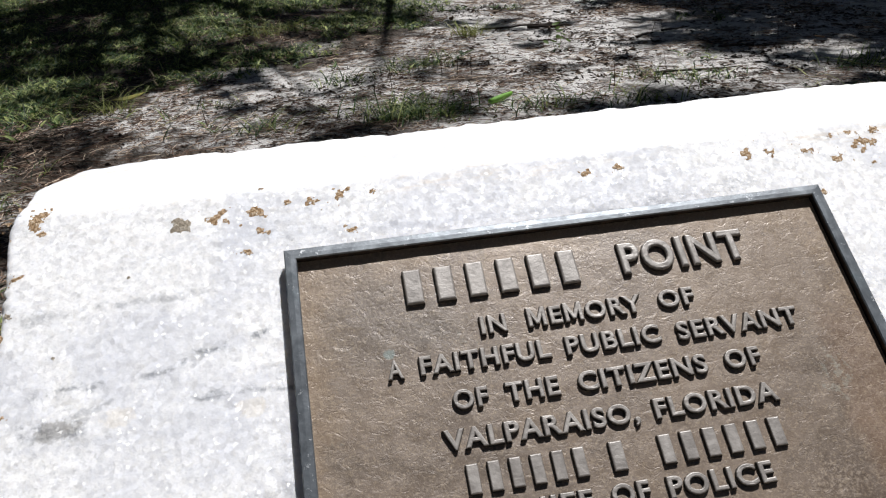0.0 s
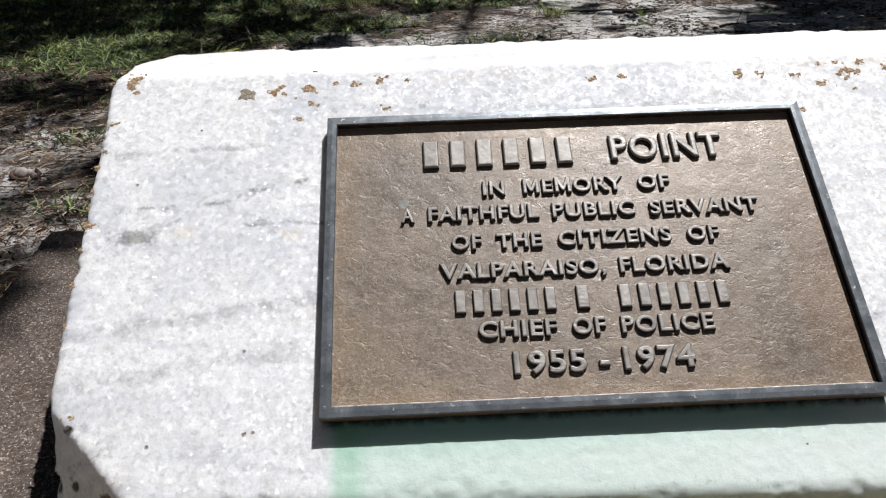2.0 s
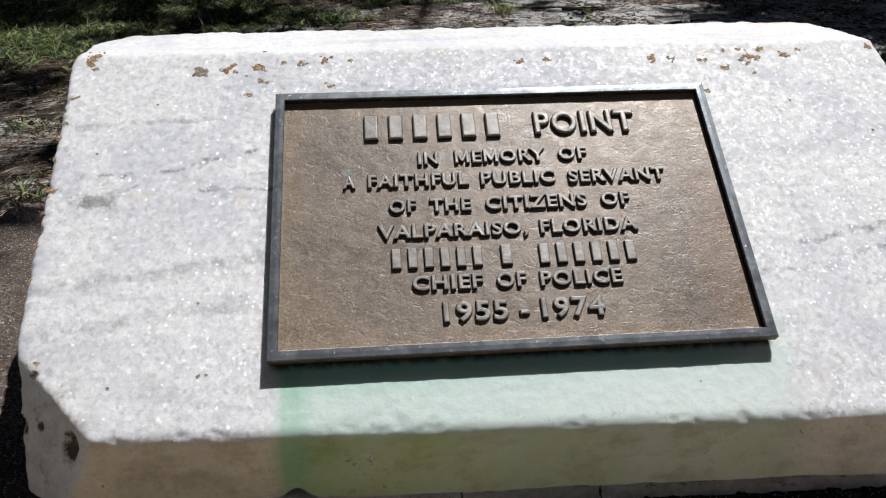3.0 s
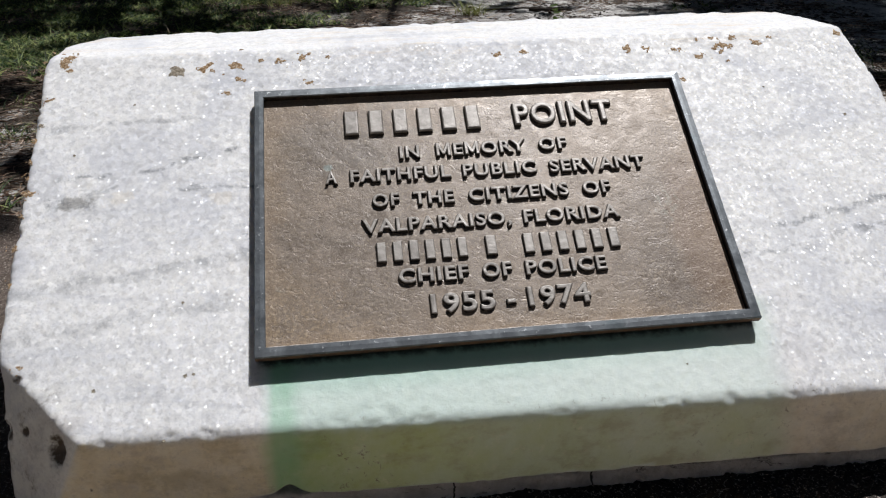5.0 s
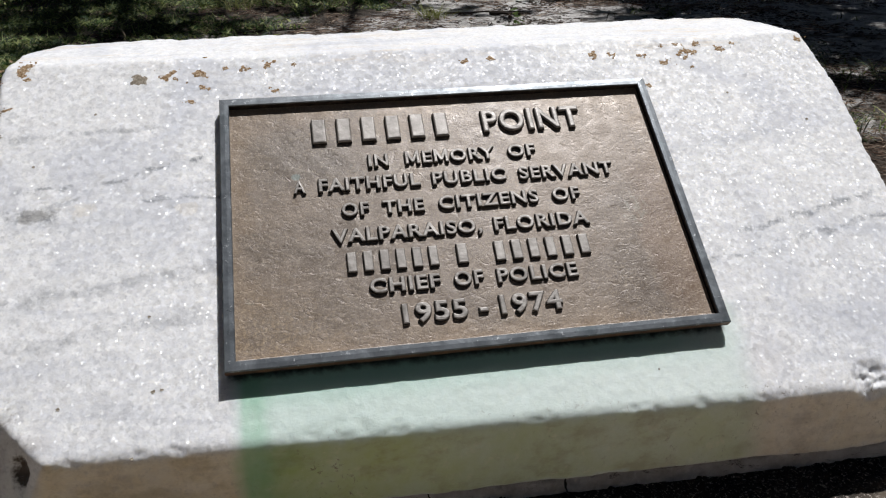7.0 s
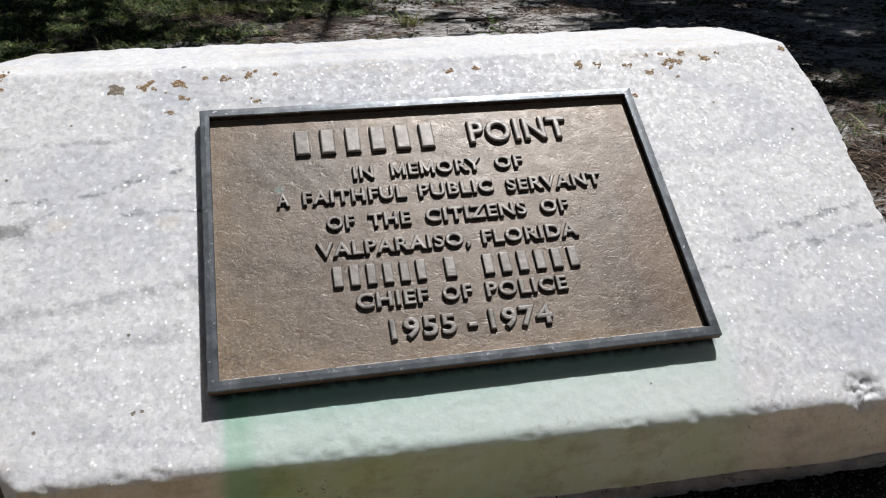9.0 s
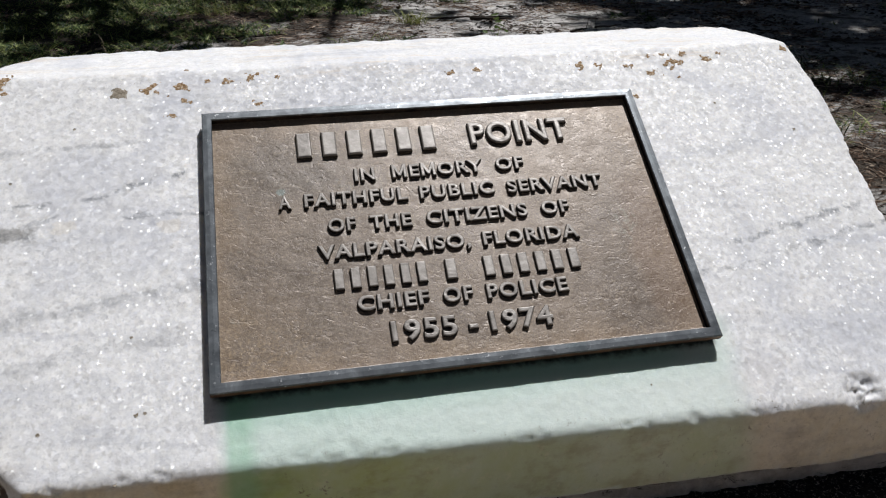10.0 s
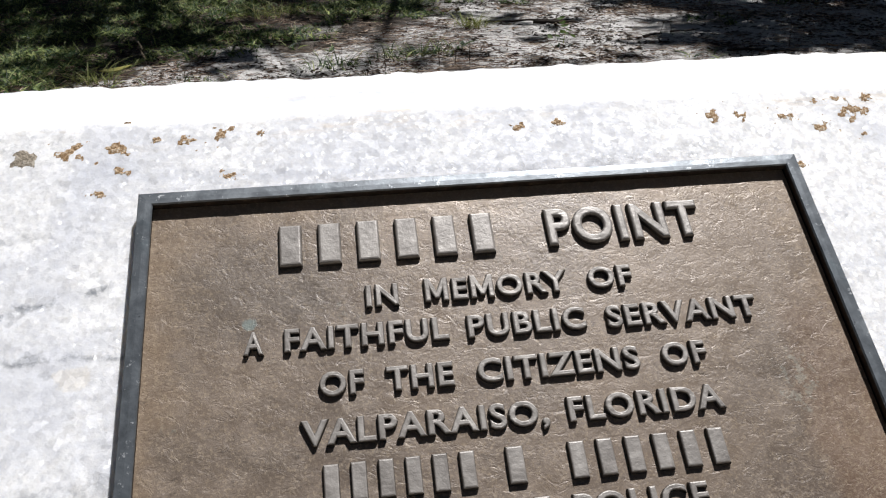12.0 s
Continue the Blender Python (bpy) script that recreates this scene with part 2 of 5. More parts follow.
    turned = vector("NORMALIZE", vector("ADD", normal, vector("MULTIPLY", vector("SUBTRACT", crystal, (0.5, 0.5, 0.5)), k.fit(run, 0.0, 1.0, 0.19, 0.03))), None)
    k.bump(k.mix(0.35, k.noise(260, 4, 0.7), k.noise(60, 4, 0.6)), 0.32, 0.0017, turned)
    k.put(k.math("MULTIPLY", k.fit(run, 0.0, 1.0, 1.0, 0.3), 0.165), k.b.inputs["Coat Weight"])
    k.b.inputs["Coat Roughness"].default_value = 0.27
    k.t.links.new(glint, k.b.inputs["Coat Normal"])
    k.b.inputs["Subsurface Weight"].default_value = 0.4
    k.b.inputs["Subsurface Radius"].default_value = (1.0, 0.95, 0.85)
    k.b.inputs["Subsurface Scale"].default_value = 0.008
    k.rough(k.fit(k.noise(90, 2), 0.3, 0.7, 0.5, 0.75))
    return k.m


def concrete_material():
    k = Mat("stained_concrete", 0.9, 0.0, 0.25)
    tone = k.ramp(k.noise(170, 6, 0.8), [(0.34, (0.034, 0.026, 0.022)), (0.5, (0.088, 0.068, 0.057)), (0.66, (0.18, 0.146, 0.122))])
    # the block's cast shadow painted black on the concrete in front
    tone = k.mix(k.math("MULTIPLY", k.fit(k.math("ADD", k.axes()[1], k.math("MULTIPLY", k.math("SUBTRACT", k.noise(20, 5, 0.7), 0.5), 0.06)), -0.235, -0.205), k.fit(k.axes()[1], -0.10, -0.13)), tone, k.ramp(k.noise(90, 4, 0.7), [(0.4, (0.010, 0.009, 0.008)), (0.7, (0.035, 0.030, 0.026))]))
    # paler tan towards the open front: sunlit tone painted in, bouncing light back
    tan = k.ramp(k.noise(150, 6, 0.8), [(0.34, (0.30, 0.235, 0.17)), (0.5, (0.46, 0.375, 0.275)), (0.66, (0.62, 0.53, 0.42))])
    tone = k.mix(k.fit(k.math("ADD", k.axes()[1], k.math("MULTIPLY", k.math("SUBTRACT", k.noise(6, 4, 0.6), 0.5), 0.15)), -0.19, -0.27, 0.0, 0.9), tone, tan)
    stain = k.noise(3.2, 5, 0.65, 0.7)
    tone = k.mix(k.fit(stain, 0.46, 0.66, 0.0, 0.7), tone, (0.055, 0.041, 0.033))
    rust = k.noise(5.0, 4, 0.6, 0.3, k.place((1, 0.4, 1), (0, 0, 20), (3, 1, 0)))
    tone = k.mix(k.fit(rust, 0.55, 0.75, 0.0, 0.5), tone, (0.20, 0.105, 0.055))
    tone = k.mix(k.fit(k.noise(60, 5, 0.7), 0.66, 0.72, 0.0, 0.7), tone, (0.52, 0.47, 0.40))
    tone = k.mix(k.fit(k.noise(330, 3, 0.8, 0.0, k.place((1, 1, 1), (0, 0, 0), (2, 5, 1))), 0.565, 0.65, 0.0, 0.8), tone, (0.56, 0.50, 0.45))
    k.base(tone)
    k.bump(k.mix(0.5, k.noise(240, 3, 0.7), k.noise(40, 5, 0.65)), 0.8, 0.006)
    return k.m


def mortar_material():
    k = Mat("mortar", 0.9, 0.0, 0.3)
    tone = k.ramp(k.noise(40, 5, 0.7), [(0.3, (0.44, 0.41, 0.40)), (0.55, (0.66, 0.63, 0.63)), (0.8, (0.75, 0.72, 0.72))])
    tone = k.mix(k.fit(k.noise(34, 6, 0.8, 0.8, k.place((0.5, 1, 2.0), (0, 0, 0), (2, 1, 5))), 0.56, 0.66, 0.0, 0.85), tone, (0.06, 0.05, 0.045))
    # shrinkage cracks
    x = k.math("ADD", k.axes()[0], k.math("MULTIPLY", k.math("SUBTRACT", k.noise(45, 4, 0.7), 0.5), 0.012))
    for at in (-0.062, 0.068):
        tone = k.mix(k.fit(k.math("ABSOLUTE", k.math("SUBTRACT", x, at)), 0.0013, 0.0005, 0.0, 0.95), tone, (0.015, 0.013, 0.012))
    k.base(tone)
    k.bump(k.noise(110, 5, 0.7), 0.9, 0.006)
    return k.m


def bronze_field_material():
    k = Mat("cast_bronze_field", 0.5, 0.08, 0.5)
    xyz = k.axes()
    big = k.noise(8, 5, 0.62, 0.5)
    mid = k.noise(60, 5, 0.72, 0.8)
    tone = k.ramp(big, [(0.30, (0.112, 0.088, 0.070)), (0.5, (0.168, 0.130, 0.101)), (0.72, (0.225, 0.170, 0.124))])
    tone = k.mix(k.fit(mid, 0.42, 0.66, 0.0, 0.45), tone, (0.235, 0.185, 0.145))
    # tan wear close to the rim
    dx = k.math("MINIMUM", xyz[0], k.math("SUBTRACT", 0.457, xyz[0]))
    dy = k.math("MINIMUM", k.math("MULTIPLY", xyz[1], -1.0), k.math("ADD", xyz[1], 0.3033))
    d = k.math("ADD", k.math("MINIMUM", dx, dy), k.math("MULTIPLY", k.math("SUBTRACT", k.noise(22, 4, 0.65), 0.5), 0.09))
    tone = k.mix(k.fit(d, 0.034, 0.006, 0.0, 0.5), tone, (0.26, 0.186, 0.122))
    # a dull dark smudge below the upper corner, rusty warmth at the far foot
    wob = k.math("MULTIPLY", k.math("SUBTRACT", k.noise(26, 5, 0.68), 0.5), 0.10)
    for cx, cy, rx, ry, amount, colour in ((0.070, -0.075, 0.060, 0.040, 0.38, (0.088, 0.078, 0.071)), (0.400, -0.255, 0.050, 0.045, 0.50, (0.085, 0.060, 0.046)), (0.43, -0.20, 0.03, 0.11, 0.35, (0.20, 0.115, 0.070))):
        q = k.math("ADD", k.math("POWER", k.math("MULTIPLY", k.math("SUBTRACT", xyz[0], cx), 1 / rx), 2.0), k.math("POWER", k.math("MULTIPLY", k.math("SUBTRACT", xyz[1], cy), 1 / ry), 2.0))
        tone = k.mix(k.fit(k.math("ADD", q, k.math("MULTIPLY", wob, 14.0)), 1.3, 0.2, 0.0, amount), tone, colour)
    speck = k.noise(230, 4, 0.72)
    tone = k.mix(k.fit(speck, 0.58, 0.70, 0.0, 0.55), tone, (0.33, 0.27, 0.205))
    tone = k.mix(k.fit(k.noise(150, 4, 0.75, 0.0, k.place((1, 1, 1), (0, 0, 0), (4, 1, 2))), 0.58, 0.68, 0.0, 0.5), tone, (0.065, 0.051, 0.044))
    tone = k.mix(k.fit(k.noise(18, 5, 0.7, 0.4, k.place((1, 1, 1), (0, 0, 0), (2, 7, 3))), 0.66, 0.76, 0.0, 0.5), tone, (0.25, 0.33, 0.31))
    near = k.math("MULTIPLY", k.fit(d, 0.060, 0.008), k.fit(k.noise(270, 5, 0.85), 0.53, 0.61))
    tone = k.mix(k.math("MULTIPLY", near, 0.55), tone, (0.38, 0.30, 0.21))
    tone = k.mix(k.fit(k.noise(520, 3, 0.75), 0.50, 0.64, 0.0, 0.42), tone, (0.36, 0.285, 0.20))
    # coarse salt-and-tan speckle in the lower corner
    nook = k.math("MULTIPLY", k.math("MULTIPLY", k.fit(xyz[0], 0.15, 0.02), k.fit(xyz[1], -0.20, -0.27)), k.fit(k.noise(330, 4, 0.8, 0.3, k.place((1, 1, 1), (0, 0, 0), (1, 9, 4))), 0.50, 0.60))
    tone = k.mix(k.math("MULTIPLY", nook, 0.6), tone, (0.42, 0.32, 0.21))
    # a spot of verdigris, and a scuffed pale patch
    jag = k.noise(140, 4, 0.7)
    tone = k.mix(k.math("MULTIPLY", k.blob((xyz[0], xyz[1]), (0.0705, -0.0985), (0.0050, 0.0045), jag, 0.6), 0.45), tone, (0.27, 0.36, 0.35))
    tone = k.mix(k.math("MULTIPLY", k.math("MULTIPLY", k.blob((xyz[0], xyz[1]), (0.405, -0.165), (0.014, 0.022), jag, 0.9), k.fit(k.noise(200, 3, 0.7), 0.48, 0.6)), 0.32), tone, (0.36, 0.37, 0.32))
    tone = k.mix(k.math("MULTIPLY", k.math("MULTIPLY", k.blob((xyz[0], xyz[1]), (0.375, -0.243), (0.026, 0.014), jag, 0.8), k.fit(k.noise(330, 3, 0.7), 0.50, 0.6)), 0.4), tone, (0.40, 0.33, 0.26))
    k.base(tone)
    # leathery ripples of the sand casting, slanting across the plate
    ripple = k.noise(125, 5, 0.62, 1.0, k.place((0.85, 1.15, 1), (0, 0, 14)))
    ridge = k.math("SUBTRACT", 1.0, k.math("MULTIPLY", k.math("ABSOLUTE", k.math("SUBTRACT", ripple, 0.5)), 3.0))
    k.bump(k.mix(0.32, k.mix(0.45, ripple, ridge), k.noise(380, 3, 0.7, 0.3)), 0.35, 0.0019)
    k.rough(k.fit(mid, 0.3, 0.7, 0.32, 0.50))
    return k.m


def bronze_edge_material():
    k = Mat("weathered_bronze_rim", 0.42, 0.45, 0.5)
    tone = k.ramp(k.noise(45, 5, 0.7, 0.6), [(0.3, (0.070, 0.079, 0.089)), (0.55, (0.132, 0.147, 0.162)), (0.75, (0.225, 0.246, 0.264))])
    tone = k.mix(k.fit(k.noise(110, 5, 0.8), 0.60, 0.67, 0.0, 0.85), tone, (0.54, 0.56, 0.58))
    tone = k.mix(k.fit(k.noise(130, 5, 0.8, 0.0, k.place((1, 1, 1), (0, 0, 0), (6, 3, 1))), 0.63, 0.68, 0.0, 0.8), tone, (0.03, 0.032, 0.036))
    tone = k.mix(k.fit(k.noise(12, 4, 0.6), 0.60, 0.74, 0.0, 0.35), tone, (0.085, 0.135, 0.148))
    k.base(tone)
    k.bump(k.noise(220, 4, 0.7), 0.22, 0.0008)
    k.rough(k.fit(k.noise(60, 3), 0.3, 0.7, 0.34, 0.50))
    return k.m


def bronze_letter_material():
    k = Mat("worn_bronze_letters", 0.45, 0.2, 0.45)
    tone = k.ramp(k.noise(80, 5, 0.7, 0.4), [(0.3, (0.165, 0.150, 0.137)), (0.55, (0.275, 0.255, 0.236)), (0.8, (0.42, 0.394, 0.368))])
    # shade painted on the flanks by height; the tops keep worn bronze
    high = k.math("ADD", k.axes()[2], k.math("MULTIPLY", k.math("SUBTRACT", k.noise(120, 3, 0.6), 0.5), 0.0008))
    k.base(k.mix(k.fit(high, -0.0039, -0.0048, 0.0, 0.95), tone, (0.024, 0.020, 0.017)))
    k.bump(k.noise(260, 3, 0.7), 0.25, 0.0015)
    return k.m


def bronze_side_material():
    k = Mat("brown_bronze_side", 0.55, 0.3, 0.4)
    brown = k.ramp(k.noise(60, 5, 0.7), [(0.3, (0.06, 0.035, 0.02)), (0.7, (0.17, 0.09, 0.045))])
    # foot painted near black for the shade between plaque and stone
    foot = k.math("ADD", k.axes()[2], k.math("MULTIPLY", k.math("SUBTRACT", k.noise(70, 4, 0.7), 0.5), 0.006))
    k.base(k.mix(k.fit(foot, -0.0062, -0.0088), brown, (0.010, 0.009, 0.008)))
    k.bump(k.noise(200, 3, 0.7), 0.4, 0.002)
    return k.m


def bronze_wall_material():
    k = Mat("shaded_bronze_wall", 0.6, 0.15, 0.3)
    # brown taken near black, painting in the shade inside the rim
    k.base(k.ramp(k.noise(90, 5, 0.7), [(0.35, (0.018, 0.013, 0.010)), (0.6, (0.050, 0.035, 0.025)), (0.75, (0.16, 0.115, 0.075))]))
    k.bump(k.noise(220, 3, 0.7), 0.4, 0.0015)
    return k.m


def rubbed_bronze_material():
    k = Mat("rubbed_bronze", 0.42, 0.25, 0.5)
    # pale tones stand in for sun caught on the rubbed edge
    k.base(k.ramp(k.noise(95, 5, 0.75), [(0.36, (0.13, 0.115, 0.105)), (0.46, (0.46, 0.40, 0.355)), (0.58, (0.70, 0.64, 0.60)), (0.75, (0.82, 0.79, 0.76))]))
    k.bump(k.noise(300, 3, 0.7), 0.4, 0.0012)
    return k.m


def lichen_material():
    k = Mat("lichen", 0.95, 0.0, 0.1)
    k.base(k.ramp(k.noise(330, 4, 0.75), [(0.32, (0.10, 0.060, 0.034)), (0.46, (0.33, 0.215, 0.118)), (0.56, (0.52, 0.39, 0.26)), (0.68, (0.74, 0.68, 0.60))]))
    k.bump(k.noise(420, 3, 0.7), 0.9, 0.003)
    return k.m


def grey_lichen_material():
    k = Mat("grey_lichen", 0.95, 0.0, 0.1)
    k.base(k.ramp(k.noise(190, 4, 0.7), [(0.3, (0.15, 0.125, 0.095)), (0.5, (0.33, 0.285, 0.225)), (0.7, (0.55, 0.50, 0.43))]))
    k.bump(k.noise(420, 3, 0.7), 0.9, 0.003)
    return k.m


def soil_material():
    k = Mat("sandy_soil", 0.95, 0.0, 0.2)
    sand = k.ramp(k.noise(150, 4, 0.75), [(0.3, (0.42, 0.405, 0.39)), (0.6, (0.60, 0.585, 0.565)), (0.8, (0.72, 0.705, 0.685))])
    litter = k.ramp(k.noise(120, 5, 0.75, 1.0, k.place((1, 0.35, 1), (0, 0, 30))), [(0.35, (0.026, 0.022, 0.018)), (0.55, (0.080, 0.064, 0.050)), (0.75, (0.22, 0.182, 0.145))])
    xyz = k.axes()
    where = k.noise(1.9, 6, 0.68, 0.5)
    # bare sand lies open towards +x; pine litter and turf cover more of the ground towards -x and close by
    side = k.fit(xyz[0], -1.6, 1.2, 0.12, -0.06)
    # litter is left off before the block so pale sand bounces light up
    near = k.math("SUBTRACT", k.fit(xyz[1], 2.4, 1.7, 0.0, 0.13), k.math("SUBTRACT", k.fit(xyz[1], 0.9, 0.3, 0.0, 0.26), k.fit(xyz[1], -0.9, -2.0, 0.0, 0.22)))
    # an open patch of pale sand before the lawn
    near = k.math("SUBTRACT", near, k.math("MULTIPLY", k.blob((xyz[0], xyz[1]), (-0.35, 3.05), (0.75, 0.55), where, 0.4), 0.20))
    near = k.math("SUBTRACT", near, k.math("MULTIPLY", k.blob((xyz[0], xyz[1]), (-1.35, 1.55), (0.6, 0.75), where, 0.4), 0.18))
    cover = k.fit(k.math("ADD", k.math("ADD", where, side), near), 0.46, 0.60)
    tone = k.mix(cover, sand, litter)
    # unseen warm sand in front of the monument, added to bounce light back
    worn = k.fit(k.math("ADD", xyz[1], k.math("MULTIPLY", k.math("SUBTRACT", k.noise(1.6, 5, 0.65), 0.5), 2.2)), 0.1, -1.1, 0.0, 0.75)
    tone = k.mix(worn, tone, k.ramp(k.noise(40, 6, 0.75), [(0.35, (0.44, 0.36, 0.27)), (0.6, (0.64, 0.55, 0.44))]))
    lawn = k.math("SUBTRACT", xyz[1], k.math("ADD", k.math("MULTIPLY", xyz[0], 0.80), 3.98))
    lawn = k.math("MULTIPLY", k.fit(k.math("ADD", lawn, k.math("MULTIPLY", k.math("SUBTRACT", k.noise(2.5, 4, 0.6), 0.5), 1.2)), -0.1, 0.35), k.fit(xyz[0], 1.0, 0.2))
    tone = k.mix(k.math("MULTIPLY", lawn, 0.85), tone, k.ramp(k.noise(60, 4, 0.7), [(0.3, (0.022, 0.019, 0.014)), (0.6, (0.055, 0.046, 0.034)), (0.8, (0.16, 0.13, 0.10))]))
    dark = k.noise(11, 6, 0.75, 0.6)
    tone = k.mix(k.fit(dark, 0.485, 0.60, 0.0, 0.85), tone, (0.085, 0.072, 0.062))
    crumbs = k.noise(46, 4, 0.75)
    tone = k.mix(k.fit(crumbs, 0.57, 0.63, 0.0, 0.85), tone, (0.055, 0.045, 0.037))
    k.base(tone)
    k.bump(k.mix(0.5, k.noise(60, 5, 0.7), k.noise(220, 3, 0.7)), 1.0, 0.012)
    return k.m


def blade_material(name, low, mid, high):
    k = Mat(name, 0.55, 0.0, 0.3)
    k.base(k.ramp(k.chance(), [(0.0, low), (0.5, mid), (1.0, high)]))
    k.b.inputs["Subsurface Weight"].default_value = 0.0
    thin = k.t.nodes.new("ShaderNodeBsdfTranslucent")
    k.t.links.new(k.b.inputs["Base Color"].links[0].from_socket, thin.inputs["Color"])
    both = k.t.nodes.new("ShaderNodeMixShader")
    both.inputs["Fac"].default_value = 0.28
    out = k.t.nodes["Material Output"]
    k.t.links.new(k.b.outputs[0], both.inputs[1])
    k.t.links.new(thin.outputs[0], both.inputs[2])
    k.t.links.new(both.outputs[0], out.inputs["Surface"])
    return k.m


def litter_material(name, low, mid, high, rough=0.75):
    k = Mat(name, rough, 0.0, 0.3)
    k.base(k.ramp(k.chance(), [(0.0, low), (0.62, mid), (1.0, high)]))
    return k.m


def bark_material():
    k = Mat("bark", 0.9, 0.0, 0.2)
    k.base(k.ramp(k.noise(14, 5, 0.7, 0.5, k.place((1, 1, 0.25))), [(0.3, (0.05, 0.036, 0.028)), (0.7, (0.19, 0.14, 0.105))]))
    k.bump(k.noise(20, 5, 0.7, 0.3, k.place((1, 1, 0.25))), 1.0, 0.03)
    return k.m


def pale_stone_material():
    k = Mat("pale_pebble", 0.7, 0.0, 0.4)
    k.base(k.ramp(k.noise(60, 5, 0.7), [(0.3, (0.20, 0.16, 0.14)), (0.55, (0.40, 0.345, 0.31)), (0.8, (0.55, 0.50, 0.46))]))
    k.bump(k.noise(150, 4, 0.7), 0.5, 0.003)
    return k.m


MARBLE, CONCRETE, MORTAR = marble_material(), concrete_material(), mortar_material()
FIELD, RIM, LETTER, SIDE, WALL, RUBBED = bronze_field_material(), bronze_edge_material(), bronze_letter_material(), bronze_side_material(), bronze_wall_material(), rubbed_bronze_material()
LICHEN, GREY_LICHEN, SOIL = lichen_material(), grey_lichen_material(), soil_material()
GRASS = blade_material("grass_blades", (0.006, 0.016, 0.004), (0.036, 0.086, 0.016), (0.38, 0.42, 0.15))
YELLOW_GRASS = blade_material("yellow_grass", (0.10, 0.13, 0.03), (0.20, 0.22, 0.06), (0.32, 0.31, 0.13))
LEAVES = blade_material("tree_leaves", (0.035, 0.06, 0.02), (0.06, 0.10, 0.03), (0.09, 0.14, 0.04))
FRESH = blade_material("fresh_leaf", (0.16, 0.38, 0.05), (0.20, 0.44, 0.06), (0.24, 0.48, 0.08))
NEEDLE = litter_material("dry_needles", (0.026, 0.016, 0.012), (0.165, 0.098, 0.066), (0.62, 0.50, 0.38))
CRUMB = litter_material("dark_litter", (0.018, 0.014, 0.011), (0.055, 0.042, 0.032), (0.17, 0.13, 0.10), 0.9)
STALK = litter_material("dry_stalks", (0.02, 0.014, 0.010), (0.055, 0.038, 0.026), (0.20, 0.16, 0.10))
YELLOW_LEAF = litter_material("yellow_leaf", (0.24, 0.22, 0.06), (0.27, 0.25, 0.07), (0.30, 0.27, 0.08))
BARK_STRIP = litter_material("bark_strip", (0.050, 0.027, 0.019), (0.070, 0.038, 0.027), (0.09, 0.048, 0.032))
DRY_LEAF = litter_material("dry_leaf", (0.13, 0.075, 0.04), (0.22, 0.14, 0.075), (0.33, 0.22, 0.12))
BARK, PALE = bark_material(), pale_stone_material()

# ---- small builders ----


def mesh_of(name, bm, material, smooth=False):
    me = bpy.data.meshes.new(name)
    bm.to_mesh(me)
    bm.free()
    if material is not None:
        me.materials.append(material)
    if smooth:
        me.shade_smooth()
    return me


def part(name, bm, material, parent, label="", smooth=False):
    ob = new(name, mesh_of(name, bm, material, smooth))
    ob.parent = parent
    if label:
        tagged(ob, label)
    return ob


def thing(name, bm, material, label, category, group="", kind="", smooth=False):
    ob = new(name, mesh_of(name, bm, material, smooth))
    return tagged(ob, label, category, group, kind)


def from_lists(name, verts, faces, material, smooth=False):
    me = bpy.data.meshes.new(name)
    me.from_pydata(verts, [], faces)
    me.materials.append(material)
    if smooth:
        me.shade_smooth()
    return me


def box_bm(x0, x1, y0, y1, z0, z1):
    bm = bmesh.new()
    bmesh.ops.create_cube(bm, size=1)
    for v in bm.verts:
        v.co = ((x0 + x1) / 2 + v.co.x * (x1 - x0), (y0 + y1) / 2 + v.co.y * (y1 - y0), (z0 + z1) / 2 + v.co.z * (z1 - z0))
    return bm


def evaluated(ob):
    dg = bpy.context.evaluated_depsgraph_get()
    return bpy.data.meshes.new_from_object(ob.evaluated_get(dg))


def worn_block(name, bm, voxel, wear, rough, seed, near_edge, smooth=2):
    """A stone or concrete mesh: edges eaten away, faces uneven."""
    ob = new(name, mesh_of(name, bm, None))
    mod = ob.modifiers.new("worn", "REMESH")
    mod.mode, mod.voxel_size, mod.use_smooth_shade = "VOXEL", voxel, True
    soft = ob.modifiers.new("soft", "SMOOTH")
    soft.factor, soft.iterations = 0.5, smooth
    me = evaluated(ob)
    ob.modifiers.clear()
    old, ob.data = ob.data, me
    bpy.data.meshes.remove(old)
    off = Vector((seed * 3.1, seed * 1.7, seed * 0.9))
    n = len(me.vertices)
    co, no = np.empty(n * 3), np.empty(n * 3)
    me.vertices.foreach_get("co", co)
    me.vertices.foreach_get("normal", no)
    co, no = co.reshape(-1, 3), no.reshape(-1, 3)
    for i in range(n):
        p = Vector(co[i]) + off
        d = rough * (noise.noise(p * 55) * 0.6 + noise.noise(p * 17)) + rough * 0.9 * noise.noise(p * 130)
        chip = 0.8 * noise.noise(p * 33) + 0.8 * noise.noise(p * 105) + 0.5 * noise.noise(p * 210)
        edge = near_edge(co[i])
        if edge > 0:
            d -= edge * wear * max(0.0, chip - 0.16)
        co[i] += no[i] * d
    me.vertices.foreach_set("co", co.ravel())
    me.update()
    return ob


# ---- the slab's frame: x along the plaque, y up the sloping face, z out of it ----
TILT = radians(34.25)
FACE_Z = 0.4741
FACE = Matrix.Translation((0, 0, FACE_Z)) @ Euler((TILT, 0, 0)).to_matrix().to_4x4() @ Matrix.Translation((-0.2285, 0.15, 0))
DEPTH = 0.0155


# ---- ground ----


